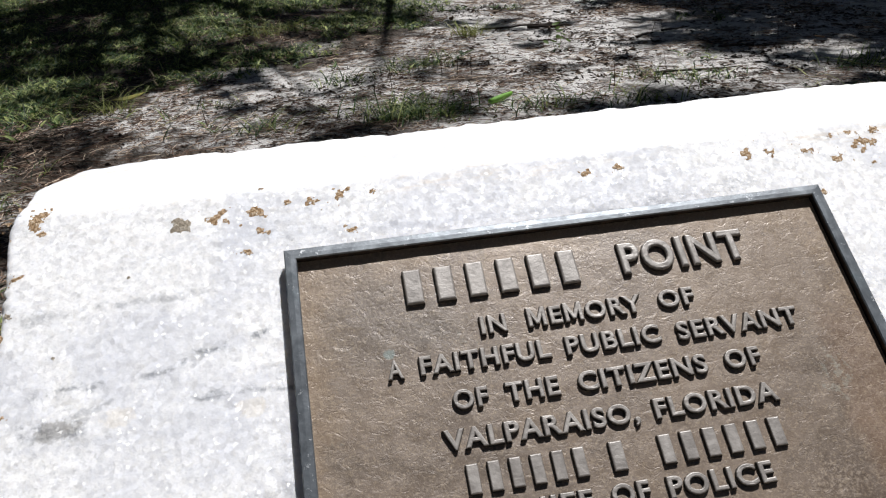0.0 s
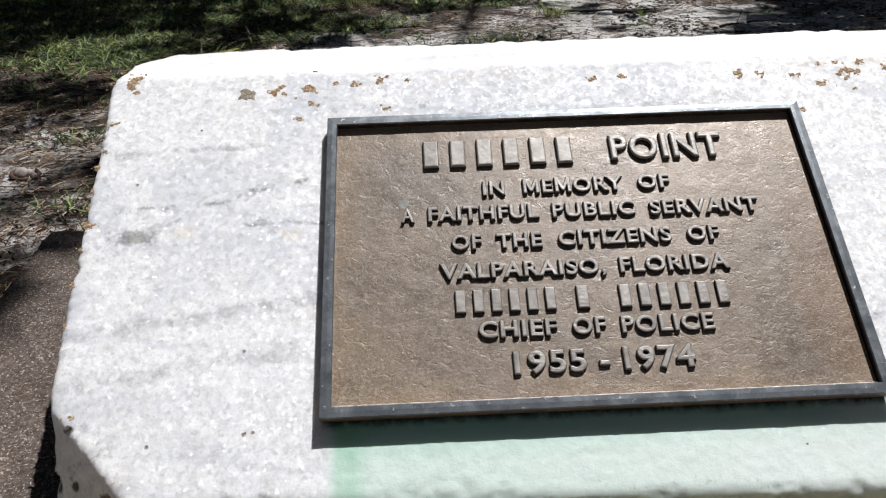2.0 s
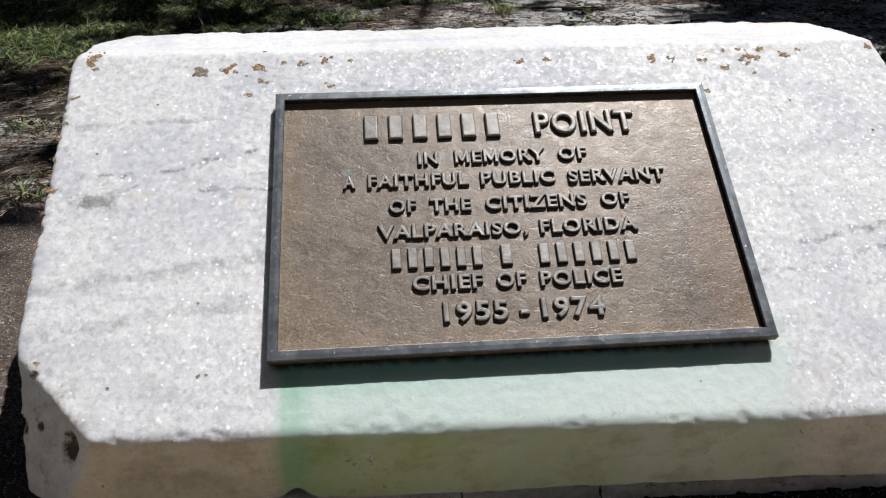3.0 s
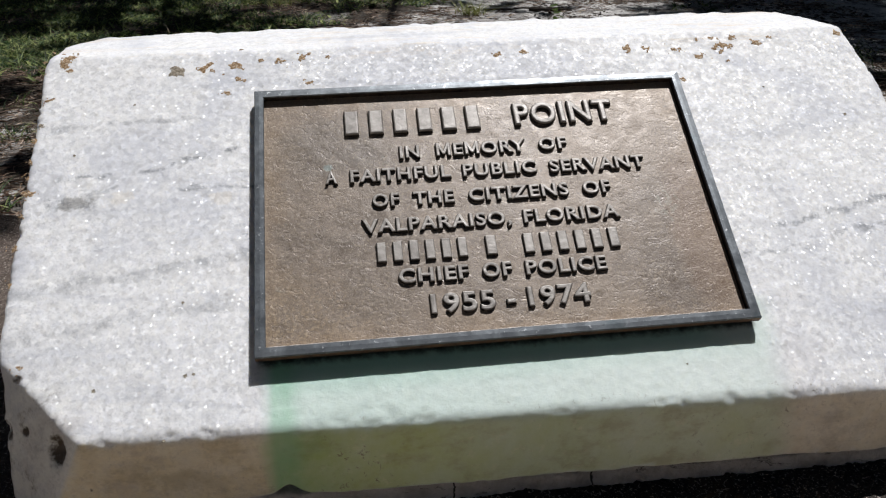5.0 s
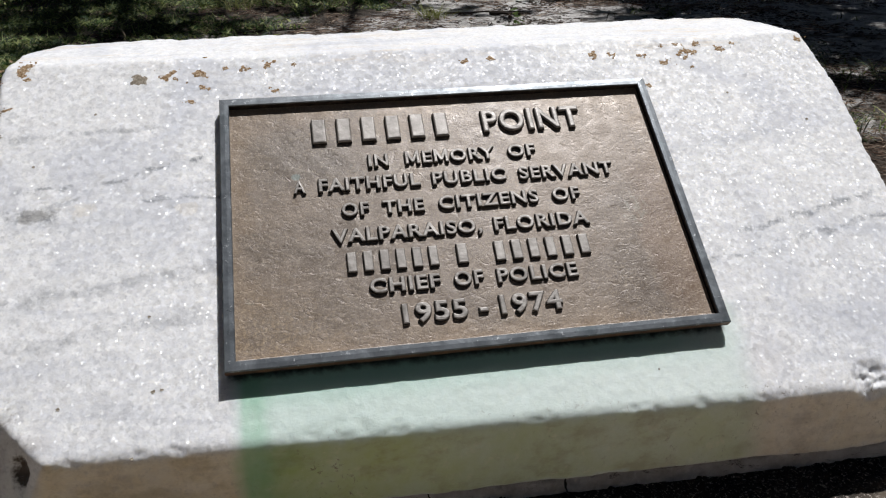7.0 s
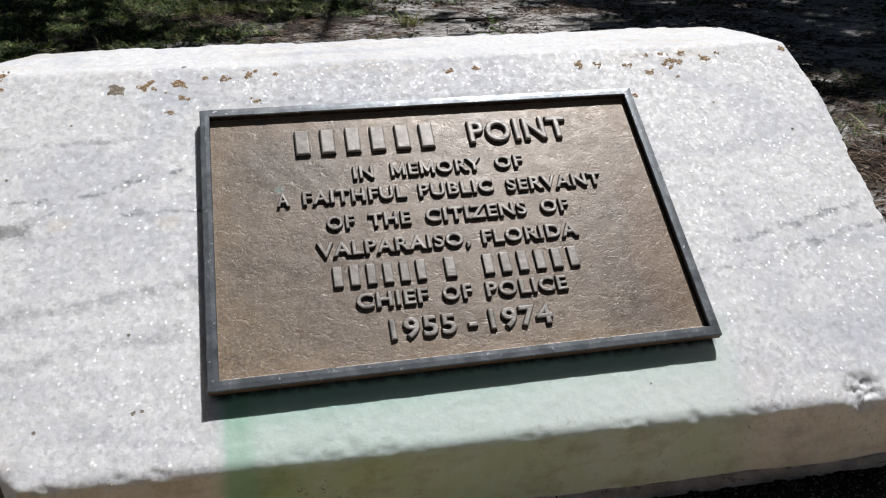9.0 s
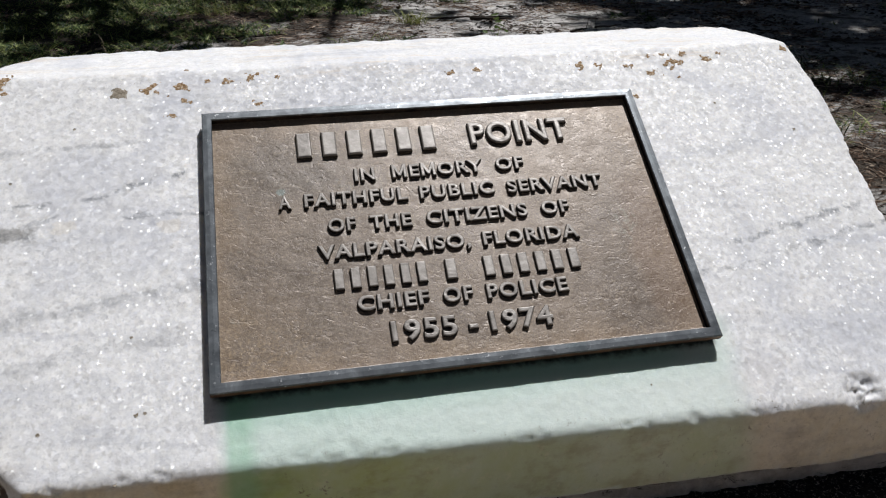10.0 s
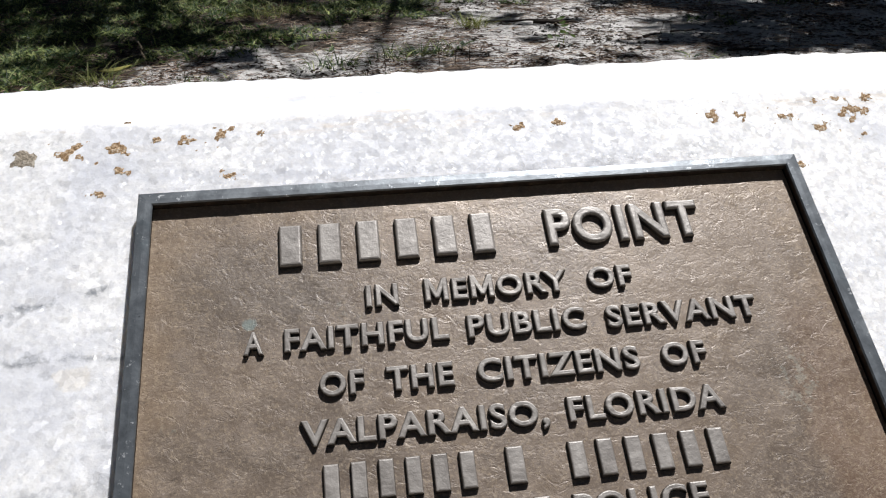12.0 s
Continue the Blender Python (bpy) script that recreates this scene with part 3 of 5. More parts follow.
def lay(x, y):
    """Height of the ground."""
    d = max(abs(x) - 0.75, abs(y - 0.05) - 0.55, 0.0)
    s = min(1.0, d * 2.5)
    return s * (0.008 * noise.noise((x * 1.3, y * 1.3, 0)) + 0.006 * noise.noise((x * 5, y * 5, 3)) + 0.004 * noise.noise((x * 17, y * 17, 9)))


def spread(a, b, step, far):
    inner = list(np.arange(a, b + 1e-6, step))
    out, g = [], step
    v = b
    while v < far:
        g *= 1.45
        v += g
        out.append(v)
    low, g, v = [], step, a
    while v > -far:
        g *= 1.45
        v -= g
        low.append(v)
    return low[::-1] + inner + out


def build_ground():
    xs, ys = spread(-4.2, 4.8, 0.045, 2500), spread(-1.0, 8.5, 0.045, 2500)
    verts = [(x, y, lay(x, y) if abs(x) < 9 and abs(y) < 13 else 0.0) for y in ys for x in xs]
    w = len(xs)
    faces = [(j * w + i, j * w + i + 1, (j + 1) * w + i + 1, (j + 1) * w + i) for j in range(len(ys) - 1) for i in range(w - 1)]
    ob = new("ground", from_lists("ground", verts, faces, SOIL, True))
    tagged(ob, "pale sandy soil with dark crumbs and pine litter", "ground", kind="structure")


build_ground()

# ---- pedestal, mortar bed and marble block ----


def build_pedestal():
    bm = box_bm(-0.692, 0.72, -0.46, 0.482, -0.06, 0.257)
    for v in bm.verts:
        if v.co.z > 0:
            v.co.z += 0.10 * v.co.y
        else:
            v.co.x *= 1.03
    def near_edge(p):
        return max(0.0, 1 - min(abs(p[0] + 0.692), abs(p[0] - 0.72), abs(p[1] + 0.46), abs(p[1] - 0.482)) / 0.02)
    ob = worn_block("concrete_pedestal", bm, 0.0065, 0.012, 0.0016, 2, near_edge)
    ob.data.materials.append(CONCRETE)
    tagged(ob, "low rough concrete pedestal stained brown and black, standing in sand", "pedestal")


def build_mortar():
    bm = box_bm(-0.425, 0.450, -0.160, 0.315, 0.222, 0.2650)
    for v in bm.verts:
        if v.co.y < 0:
            v.co.y -= 0.018 * v.co.x
        if v.co.z > 0.25 and v.co.x > 0:
            v.co.z -= 0.0105
    core = box_bm(-0.405, 0.430, -0.125, 0.300, 0.230, 0.2725)
    me = bpy.data.meshes.new("core")
    core.to_mesh(me)
    core.free()
    bm.from_mesh(me)
    bpy.data.meshes.remove(me)
    def near_edge(p):
        return max(0.0, 1 - min(abs(p[0] + 0.425), abs(p[0] - 0.445), abs(p[1] + 0.160 + 0.018 * p[0])) / 0.012)
    ob = worn_block("mortar_bed", bm, 0.0042, 0.008, 0.0012, 4, near_edge)
    ob.data.materials.append(MORTAR)
    tagged(ob, "crumbling grey mortar bed between marble block and concrete pedestal", "mortar")


X0, X1 = -0.452, 0.468
RIDGE_Y, RIDGE_Z, LIP_Y, LIP_Z, BASE_Z, BACK_Y = 0.194, 0.5885, -0.1665, 0.3422, 0.2690, 0.328


# broken spots: place, radius, depth
CHIPS = ((0.355, -0.174, 0.339, 0.022, 0.0048), (0.349, -0.171, 0.341, 0.008, 0.0030), (0.364, -0.170, 0.341, 0.007, 0.0030), (-0.268, -0.167, 0.342, 0.006, 0.0020), (-0.140, -0.166, 0.343, 0.014, 0.0010), (-0.118, -0.167, 0.342, 0.013, 0.0010),
         (-0.160, -0.166, 0.343, 0.012, 0.0010), (-0.088, -0.167, 0.341, 0.009, 0.0014), (0.121, -0.174, 0.337, 0.006, 0.0008), (0.184, -0.173, 0.3375, 0.006, 0.0009),
         (0.246, -0.175, 0.336, 0.008, 0.0009), (0.262, -0.175, 0.336, 0.006, 0.0009), (0.043, -0.170, 0.340, 0.005, 0.0009), (-0.305, -0.166, 0.342, 0.007, 0.0010), (-0.274, -0.164, 0.344, 0.004, 0.0016))


def ragged_back(me):
    """Breaks the rear top edge and wears the ridge and the upper corners unevenly."""
    for v in me.vertices:
        p = v.co
        d = max(abs(p.y - BACK_Y), abs(p.z - RIDGE_Z))
        if d < 0.030 and p.z > RIDGE_Z - 0.03:
            w = (1 - d / 0.030) ** 1.5
            n = noise.noise((p.x * 14, 3, 1)) + 0.6 * noise.noise((p.x * 37, 7, 2)) + 0.5 * noise.noise((p.x * 90, p.y * 60, 5))
            v.co.z -= w * (0.0004 + 0.0020 * n)
        if p.z > RIDGE_Z - 0.006 and p.y > RIDGE_Y:
            v.co.z += 0.0012 * noise.noise((p.x * 40, p.y * 22, 4)) + 0.0007 * noise.noise((p.x * 120, p.y * 60, 8))
        # the front lip is worn round
        lip = math.hypot(p.y + 0.1722 + 0.018 * p.x, p.z - 0.3382 + 0.0123 * p.x)
        if lip < 0.010 and p.x > -0.36:
            v.co += Vector((0, 0.56, -0.83)) * 0.0014 * (1 - lip / 0.010) ** 2
        for cx, cy, cz, r, deep in CHIPS:
            q = (p - Vector((cx, cy, cz))).length / r
            if q < 1:
                v.co -= Vector((0, -0.75, 0.66)) * deep * (1 - q * q) * max(0.2, 0.9 + 1.1 * noise.noise(p * 150) + 0.5 * noise.noise(p * 320))
        for middle, r, tall, deep in PITS:
            g = p - Vector(middle)
            q = math.sqrt((g.x * g.x + g.y * g.y) / (r * r) + (g.z / tall) ** 2) + 0.25 * noise.noise(p * 160)
            if q < 1:
                v.co += Vector((0.56, 0.79, -0.1)) * deep * (1 - q * q)
        if p.y < -0.10 and p.z < BASE_Z + 0.026:
            # the foot of the front is uneven, with one hollow above the mortar
            w = 1 - max(0.0, p.z - BASE_Z) / 0.026
            lift = 0.0024 * noise.noise((p.x * 11, 2, 6)) + 0.0014 * noise.noise((p.x * 41, 4, 6)) + 0.0006 * noise.noise((p.x * 130, 4, 9)) + 0.0105 * math.exp(-((p.x + 0.209) / 0.010) ** 2) + 0.003 * math.exp(-((p.x + 0.195) / 0.035) ** 2)
            v.co.z += w * lift
        e = min(abs(p.x - X0), abs(p.x - X1))
        if e < 0.02:
            side = 1 if p.x < 0 else -1
            n = noise.noise((side * 5, p.y * 24, p.z * 24)) + 0.3 * noise.noise((side * 9, p.y * 90, p.z * 90)) + 3.0 * max(0.0, noise.noise((side * 3, p.y * 60, p.z * 60)) - 0.32)
            v.co.x += side * (1 - e / 0.02) * (0.0030 if side > 0 else 0.0021) * max(-0.5, n)
    me.update()


def build_marble():
    bm = bmesh.new()
    side = [(LIP_Y, BASE_Z), (LIP_Y, LIP_Z), (RIDGE_Y, RIDGE_Z), (BACK_Y, RIDGE_Z - 0.002), (BACK_Y + 0.006, BASE_Z)]
    a = [bm.verts.new((X0, y, z)) for y, z in side]
    b = [bm.verts.new((X1, y, z)) for y, z in side]
    # the front lip runs a little askew
    a[0].co.y, a[1].co.y, a[1].co.z = -0.1640, -0.1640, 0.3437
    b[0].co.y, b[1].co.y, b[1].co.z = -0.1806, -0.1806, 0.3324
    b[0].co.z -= 0.004
    bm.faces.new(a[::-1])
    bm.faces.new(b)
    for i in range(5):
        j = (i + 1) % 5
        bm.faces.new((a[i], a[j], b[j], b[i]))
    bmesh.ops.recalc_face_normals(bm, faces=bm.faces)

    def cut(p, n):
        geom = list(bm.verts) + list(bm.edges) + list(bm.faces)
        r = bmesh.ops.bisect_plane(bm, geom=geom, plane_co=p, plane_no=n, clear_outer=True)
        edges = [e for e in r["geom_cut"] if isinstance(e, bmesh.types.BMEdge)]
        bmesh.ops.contextual_create(bm, geom=edges)
    # the broken front corner
    cut((-0.412, -0.131, 0.366), (-0.56, -0.79, 0.26))
    cut((-0.446, -0.115, 0.36), (-0.93, -0.34, 0.12))
    # worn top corners
    cut((X0 + 0.012, 0.29, 0.58), (-0.72, 0.55, 0.42))
    cut((X0 + 0.004, 0.25, 0.588), (-0.80, 0.0, 0.62))
    cut((X0 + 0.032, 0.316, 0.57), (-0.40, 0.88, 0.25))
    cut((X1 - 0.012, 0.285, 0.585), (0.70, 0.50, 0.50))
    cut((X1 - 0.014, 0.21, 0.586), (0.62, 0.10, 0.78))
    cut((X1 - 0.034, 0.314, 0.58), (0.40, 0.85, 0.35))
    cut((X1 - 0.003, 0.16, 0.555), (0.93, -0.05, 0.33))
    def near_edge(p):
        d = min(abs(p[0] - X0), abs(p[0] - X1), math.hypot(p[1] + 0.1722 + 0.018 * p[0], p[2] - 0.3382 + 0.0123 * p[0]), abs(p[1] - BACK_Y) + 0.004, abs(p[2] - BASE_Z) + 0.003)
        return max(0.0, 1 - d / 0.008)
    ob = worn_block("marble_block", bm, 0.0029, 0.0030, 0.00035, 1, near_edge, 5)
    ragged_back(ob.data)
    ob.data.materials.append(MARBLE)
    tagged(ob, "coarse white marble block with a sloping face and lichen-spotted rough edges", "monument")
    return ob


build_pedestal()
build_mortar()
marble = build_marble()

# ---- bronze plaque ----
PW, PH = 0.457, 0.3033
plaque = new("bronze_plaque")
plaque.empty_display_size = 0.05
plaque.matrix_world = FACE
tagged(plaque, "cast bronze memorial plaque with raised lettering and a blue-grey rim", "plaque")
RIM_W, FIELD_Z, BACK_Z = 0.0108, -0.0070, -DEPTH - 0.002


def ring(bm, outer, inner):
    """Faces between two loops of vertices."""
    n = len(outer)
    return [bm.faces.new((outer[i], outer[(i + 1) % n], inner[(i + 1) % n], inner[i])) for i in range(n)]


def loop_at(bm, inset, z, cuts=60, wob=0.0):
    """A rectangle of vertices round the plaque, cut into short lengths."""
    x0, x1, y0, y1 = inset - 0.0012, PW + 0.0022 - inset, -PH + 0.0006 + inset, 0.0014 - inset
    pts = []
    for (ax, ay), (bx, by) in zip(((x0, y0), (x1, y0), (x1, y1), (x0, y1)), ((x1, y0), (x1, y1), (x0, y1), (x0, y0))):
        for i in range(cuts):
            f = i / cuts
            pts.append((ax + (bx - ax) * f, ay + (by - ay) * f))
    out = []
    for x, y in pts:
        d = wob * noise.noise((x * 90, y * 90, z * 300)) if wob else 0
        out.append(bm.verts.new((x + d, y + d, z + d)))
    return out


def build_plaque():
    bm = bmesh.new()
    loops = [loop_at(bm, RIM_W - 0.0030, FIELD_Z - 0.0004), loop_at(bm, RIM_W - 0.0010, -0.0010, wob=0.00008), loop_at(bm, RIM_W - 0.0018, 0.0001, wob=0.00008), loop_at(bm, 0.0052, 0.0001, wob=0.00004),
             loop_at(bm, 0.0008, -0.00024, wob=0.00004), loop_at(bm, 0.0002, -0.0008), loop_at(bm, 0.0, -0.0017, wob=0.00008)]
    for a, b in zip(loops[:0:-1], loops[-2:0:-1]):
        ring(bm, a, b)
    bmesh.ops.delete(bm, geom=loops[0], context="VERTS")
    part("rim", bm, RIM, plaque, "raised blue-grey weathered bronze rim")
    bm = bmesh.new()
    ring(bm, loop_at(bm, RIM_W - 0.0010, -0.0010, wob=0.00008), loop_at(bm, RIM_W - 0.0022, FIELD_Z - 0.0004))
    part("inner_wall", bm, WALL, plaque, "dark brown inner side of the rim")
    bm = bmesh.new()
    # the band stops short of the stone; the plaque stands on a foot set back under it
    sizes = ((0.0, -0.0017, 0.0), (0.0002, -0.0084, 0.0002), (0.0016, -0.0102, 0.0005), (0.0200, -0.0104, 0.0), (0.0205, BACK_Z, 0.0))
    loops = [loop_at(bm, inset, z, wob=w) for inset, z, w in sizes]
    for a, b in zip(loops, loops[1:]):
        ring(bm, b, a)
    part("side_band", bm, SIDE, plaque, "brown tarnished bronze plaque side with painted shade at its foot")
    # the cast field, gently uneven
    bm = bmesh.new()
    nx, ny, m = 130, 88, RIM_W - 0.0032
    grid = [[bm.verts.new((m + (PW - 2 * m) * i / nx, -PH + m + (PH - 2 * m) * j / ny, FIELD_Z)) for i in range(nx + 1)] for j in range(ny + 1)]
    for row in grid:
        for v in row:
            p = v.co
            v.co.z += 0.00025 * noise.noise((p.x * 60, p.y * 60, 1)) + 0.00018 * noise.noise((p.x * 190, p.y * 190, 5))
    for j in range(ny):
        for i in range(nx):
            bm.faces.new((grid[j][i], grid[j][i + 1], grid[j + 1][i + 1], grid[j + 1][i]))
    part("field", bm, FIELD, plaque, "brown leathery cast bronze field", True)
    # rubbed inner lip along the foot, coloured pale as a sunlit edge
    bm = bmesh.new()
    n, prev = 110, None
    for i in range(n + 1):
        x, y = RIM_W + (PW - 2 * RIM_W) * i / n, -PH + RIM_W
        d = 0.0004 * noise.noise((x * 130, y * 130, 2))
        row = [bm.verts.new((x, y + o, FIELD_Z + h)) for o, h in ((0.0017 + d, 0.0002), (0.0008 + d, 0.0044 + d), (-0.0006 + d, 0.00680), (-0.0019 + d * 2.5, 0.00660))]
        if prev:
            bm.faces.new((prev[0], row[0], row[1], prev[1]))
            bm.faces.new((prev[1], row[1], row[2], prev[2]))
            bm.faces.new((prev[2], row[2], row[3], prev[3]))
        prev = row
    part("inner_lip", bm, RUBBED, plaque, "rubbed bronze lip inside the rim with a painted sunlit edge")


build_plaque()


LETTER_EXTRUDE, LETTER_BEVEL, LETTER_WEIGHT = 0.03, 0.055, -0.004


def solids_of(cu):
    """The separate solids of a text or a drawn outline, left to right, as lists of faces."""
    cu.offset, cu.extrude, cu.bevel_depth, cu.bevel_resolution = LETTER_WEIGHT, LETTER_EXTRUDE, LETTER_BEVEL, 3
    ob = new("word", cu)
    me = evaluated(ob)
    bpy.data.objects.remove(ob)
    bpy.data.curves.remove(cu)
    bm = bmesh.new()
    bm.from_mesh(me)
    bpy.data.meshes.remove(me)
    bmesh.ops.remove_doubles(bm, verts=bm.verts, dist=1e-5)
    left, found = set(bm.verts), []
    while left:
        stack, island = [left.pop()], []
        while stack:
            v = stack.pop()
            island.append(v)
            for e in v.link_edges:
                o = e.other_vert(v)
                if o in left:
                    left.remove(o)
                    stack.append(o)
        found.append(island)
    solids = []
    for island in sorted(found, key=lambda isl: min(v.co.x for v in isl)):
        keep = set(island)
        solids.append([[v.co.copy() for v in f.verts] for f in bm.faces if f.verts[0] in keep])
    bm.free()
    return solids


def word_solids(text):
    cu = bpy.data.curves.new("word", "FONT")
    cu.body, cu.size, cu.resolution_u, cu.space_character = text, 1.0, 4, 1.12
    return solids_of(cu)


def drawn(corners):
    """A solid of the letters' profile from an outline."""
    cu = bpy.data.curves.new("outline", "CURVE")
    cu.dimensions, cu.fill_mode = "2D", "BOTH"
    line = cu.splines.new("POLY")
    line.points.add(len(corners) - 1)
    for p, (x, y) in zip(line.points, corners):
        p.co = (x, y, 0, 1)
    line.use_cyclic_u = True
    return solids_of(cu)[0]


def bounds(faces, axis):
    values = [p[axis] for f in faces for p in f]
    return min(values), max(values)


CAP_UNIT = bounds(word_solids("H")[0], 1)[1]
# M with upright stems, and the plain bar
M_SOLID = drawn(((0, 0), (0, 0.73), (0.12, 0.73), (0.36, 0.24), (0.60, 0.73), (0.72, 0.73), (0.72, 0), (0.61, 0), (0.61, 0.52), (0.41, 0.10), (0.31, 0.10), (0.11, 0.52), (0.11, 0)))
BAR_SOLID = drawn(((0, 0), (0, 0.73), (0.34, 0.73), (0.34, 0)))


def cast(solid, x0, x1, lx, hx, base, cap, name):
    """One raised character on the field, with drafted flanks and a worn top."""
    sx, sy, high = (x1 - x0) / (hx - lx), cap / CAP_UNIT, 0.0042 if cap > 0.02 else 0.0034
    bm = bmesh.new()
    cache = {}
    for f in solid:
        vs = []
        for p in f:
            key = (round(p.x, 5), round(p.y, 5), round(p.z, 5))
            if key not in cache:
                g = p.z / (LETTER_EXTRUDE + LETTER_BEVEL)
                lift = g * high if g > 0 else -0.0005
                x, y = x0 + (p.x - lx) * sx, base + p.y * sy
                worn = 0.00022 * noise.noise((x * 300, y * 300, 3)) * max(g, 0)
                cache[key] = bm.verts.new((x + worn, y + worn, FIELD_Z + lift + worn))
            vs.append(cache[key])
        if len(set(vs)) == len(vs):
            try:
                bm.faces.new(vs)
            except ValueError:
                pass
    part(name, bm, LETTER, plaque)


def letters(text, x0, x1, base, cap):
    """One word, each letter a part of its own."""
    solids = word_solids(text)
    for i, char in enumerate(text):
        if char == "M":
            (a, b), (c, d) = bounds(solids[i], 0), bounds(M_SOLID, 0)
            solids[i] = [[Vector((a + (p.x - c) * (b - a) / (d - c), p.y, p.z)) for p in f] for f in M_SOLID]
    lx, hx = min(bounds(f, 0)[0] for f in solids), max(bounds(f, 0)[1] for f in solids)
    for solid in solids:
        cast(solid, x0, x1, lx, hx, base, cap, "letter")


def bars(count, x0, x1, base, cap):
    """Plain raised bars in place of a name, one to a letter, cast like the letters."""
    step = (x1 - x0) / count
    for i in range(count):
        cast(BAR_SOLID, x0 + (i + 0.21) * step, x0 + (i + 0.79) * step, *bounds(BAR_SOLID, 0), base, cap, "letter_bar")


CAP1, CAP2, CAP3 = 0.0275, 0.0150, 0.0195
bars(6, 0.0845, 0.2365, -0.0590, CAP1)
letters("POINT", 0.2675, 0.3755, -0.0575, CAP1)
letters("IN", 0.1430, 0.1640, -0.0935, CAP2)
letters("MEMORY", 0.1805, 0.2745, -0.0930, CAP2)
letters("OF", 0.2875, 0.3175, -0.0925, CAP2)
letters("A", 0.0670, 0.0795, -0.1200, CAP2)
letters("FAITHFUL", 0.0915, 0.1930, -0.1200, CAP2)
letters("PUBLIC", 0.2045, 0.2805, -0.1205, CAP2)
letters("SERVANT", 0.2935, 0.3940, -0.1215, CAP2)
letters("OF", 0.1115, 0.1385, -0.1505, CAP2)
letters("THE", 0.1515, 0.1925, -0.1505, CAP2)
letters("CITIZENS", 0.2065, 0.3085, -0.1505, CAP2)
letters("OF", 0.3225, 0.3515, -0.1505, CAP2)
letters("VALPARAISO,", 0.0995, 0.2455, -0.1800, CAP2)
letters("FLORIDA", 0.2570, 0.3540, -0.1800, CAP2)
bars(6, 0.1085, 0.2010, -0.2125, CAP3)
bars(1, 0.2120, 0.2300, -0.2125, CAP3)
bars(6, 0.2490, 0.3500, -0.2130, CAP3)
letters("CHIEF", 0.1295, 0.1960, -0.2370, CAP2)
letters("OF", 0.2085, 0.2370, -0.2370, CAP2)
letters("POLICE", 0.2495, 0.3285, -0.2375, CAP2)
letters("1955", 0.1560, 0.2165, -0.2700, CAP3)
letters("-", 0.2265, 0.2355, -0.2700, CAP3)
letters("1974", 0.2465, 0.3065, -0.2700, CAP3)

bpy.context.view_layer.update()

# ---- lichen on the marble ----


def lichen(x, y, size, seed, material=None, at=None, ragged=0.8, whole=False):
    """A thin ragged crust on the sloping face."""
    n = 30
    step = size * 2.9 / n
    rnd = random.Random(seed)
    blobs = [(0.0, 0.0, 0.95 if whole else 0.36)]
    if not whole:
        blobs += [(rnd.gauss(0, 0.34), rnd.gauss(0, 0.24), rnd.uniform(0.20, 0.38)) for b in range(6)] + [(rnd.gauss(0, 0.75), rnd.gauss(0, 0.5), rnd.uniform(0.05, 0.13)) for b in range(14)]
    grid = {}
    off = Vector((seed * 7.3, seed * 2.1, 0))
    bm = bmesh.new()

    def inside(i, j):
        px, py = (i - n / 2) * step, (j - n / 2) * step
        f = 0.5 * noise.noise(Vector((px, py, 0)) / size * 3.5 + off) + noise.noise(Vector((px, py, 0)) / size * 8.0 + off)
        if whole:
            f = 0.9 * noise.noise(Vector((px, py, 0)) / size * 1.7 + off)
        return any(math.hypot(px / size - bx, py / size - by) < br * (1 + ragged * f) for bx, by, br in blobs)

    def corner(i, j):
        if (i, j) not in grid:
            edge = not all(inside(i + a, j + b) for a in (-1, 0) for b in (-1, 0))
            h = -0.0003 if edge else 0.00012 + 0.00035 * abs(noise.noise(Vector((i * 0.7, j * 0.7, seed))))
            jx, jy = noise.noise((i * 1.3, j * 1.7, seed)), noise.noise((i * 1.9, j * 1.1, seed + 4))
            grid[i, j] = bm.verts.new(((i - n / 2 + 0.45 * jx) * step, (j - n / 2 + 0.45 * jy) * step, h))
        return grid[i, j]

    seen = [(i, j) for i in range(n) for j in range(n) if inside(i, j)]
    for i, j in seen:
        bm.faces.new((corner(i, j), corner(i + 1, j), corner(i + 1, j + 1), corner(i, j + 1)))
    ob = part("lichen_patch", bm, material or LICHEN, marble, "ochre-brown crust of lichen" if material is None else "grey-brown crust of lichen", True)
    at = at or FACE @ Matrix.Translation((x, y, -DEPTH))
    found, place, _, _ = marble.closest_point_on_mesh(at.translation)
    at.translation = place
    ob.matrix_world = at


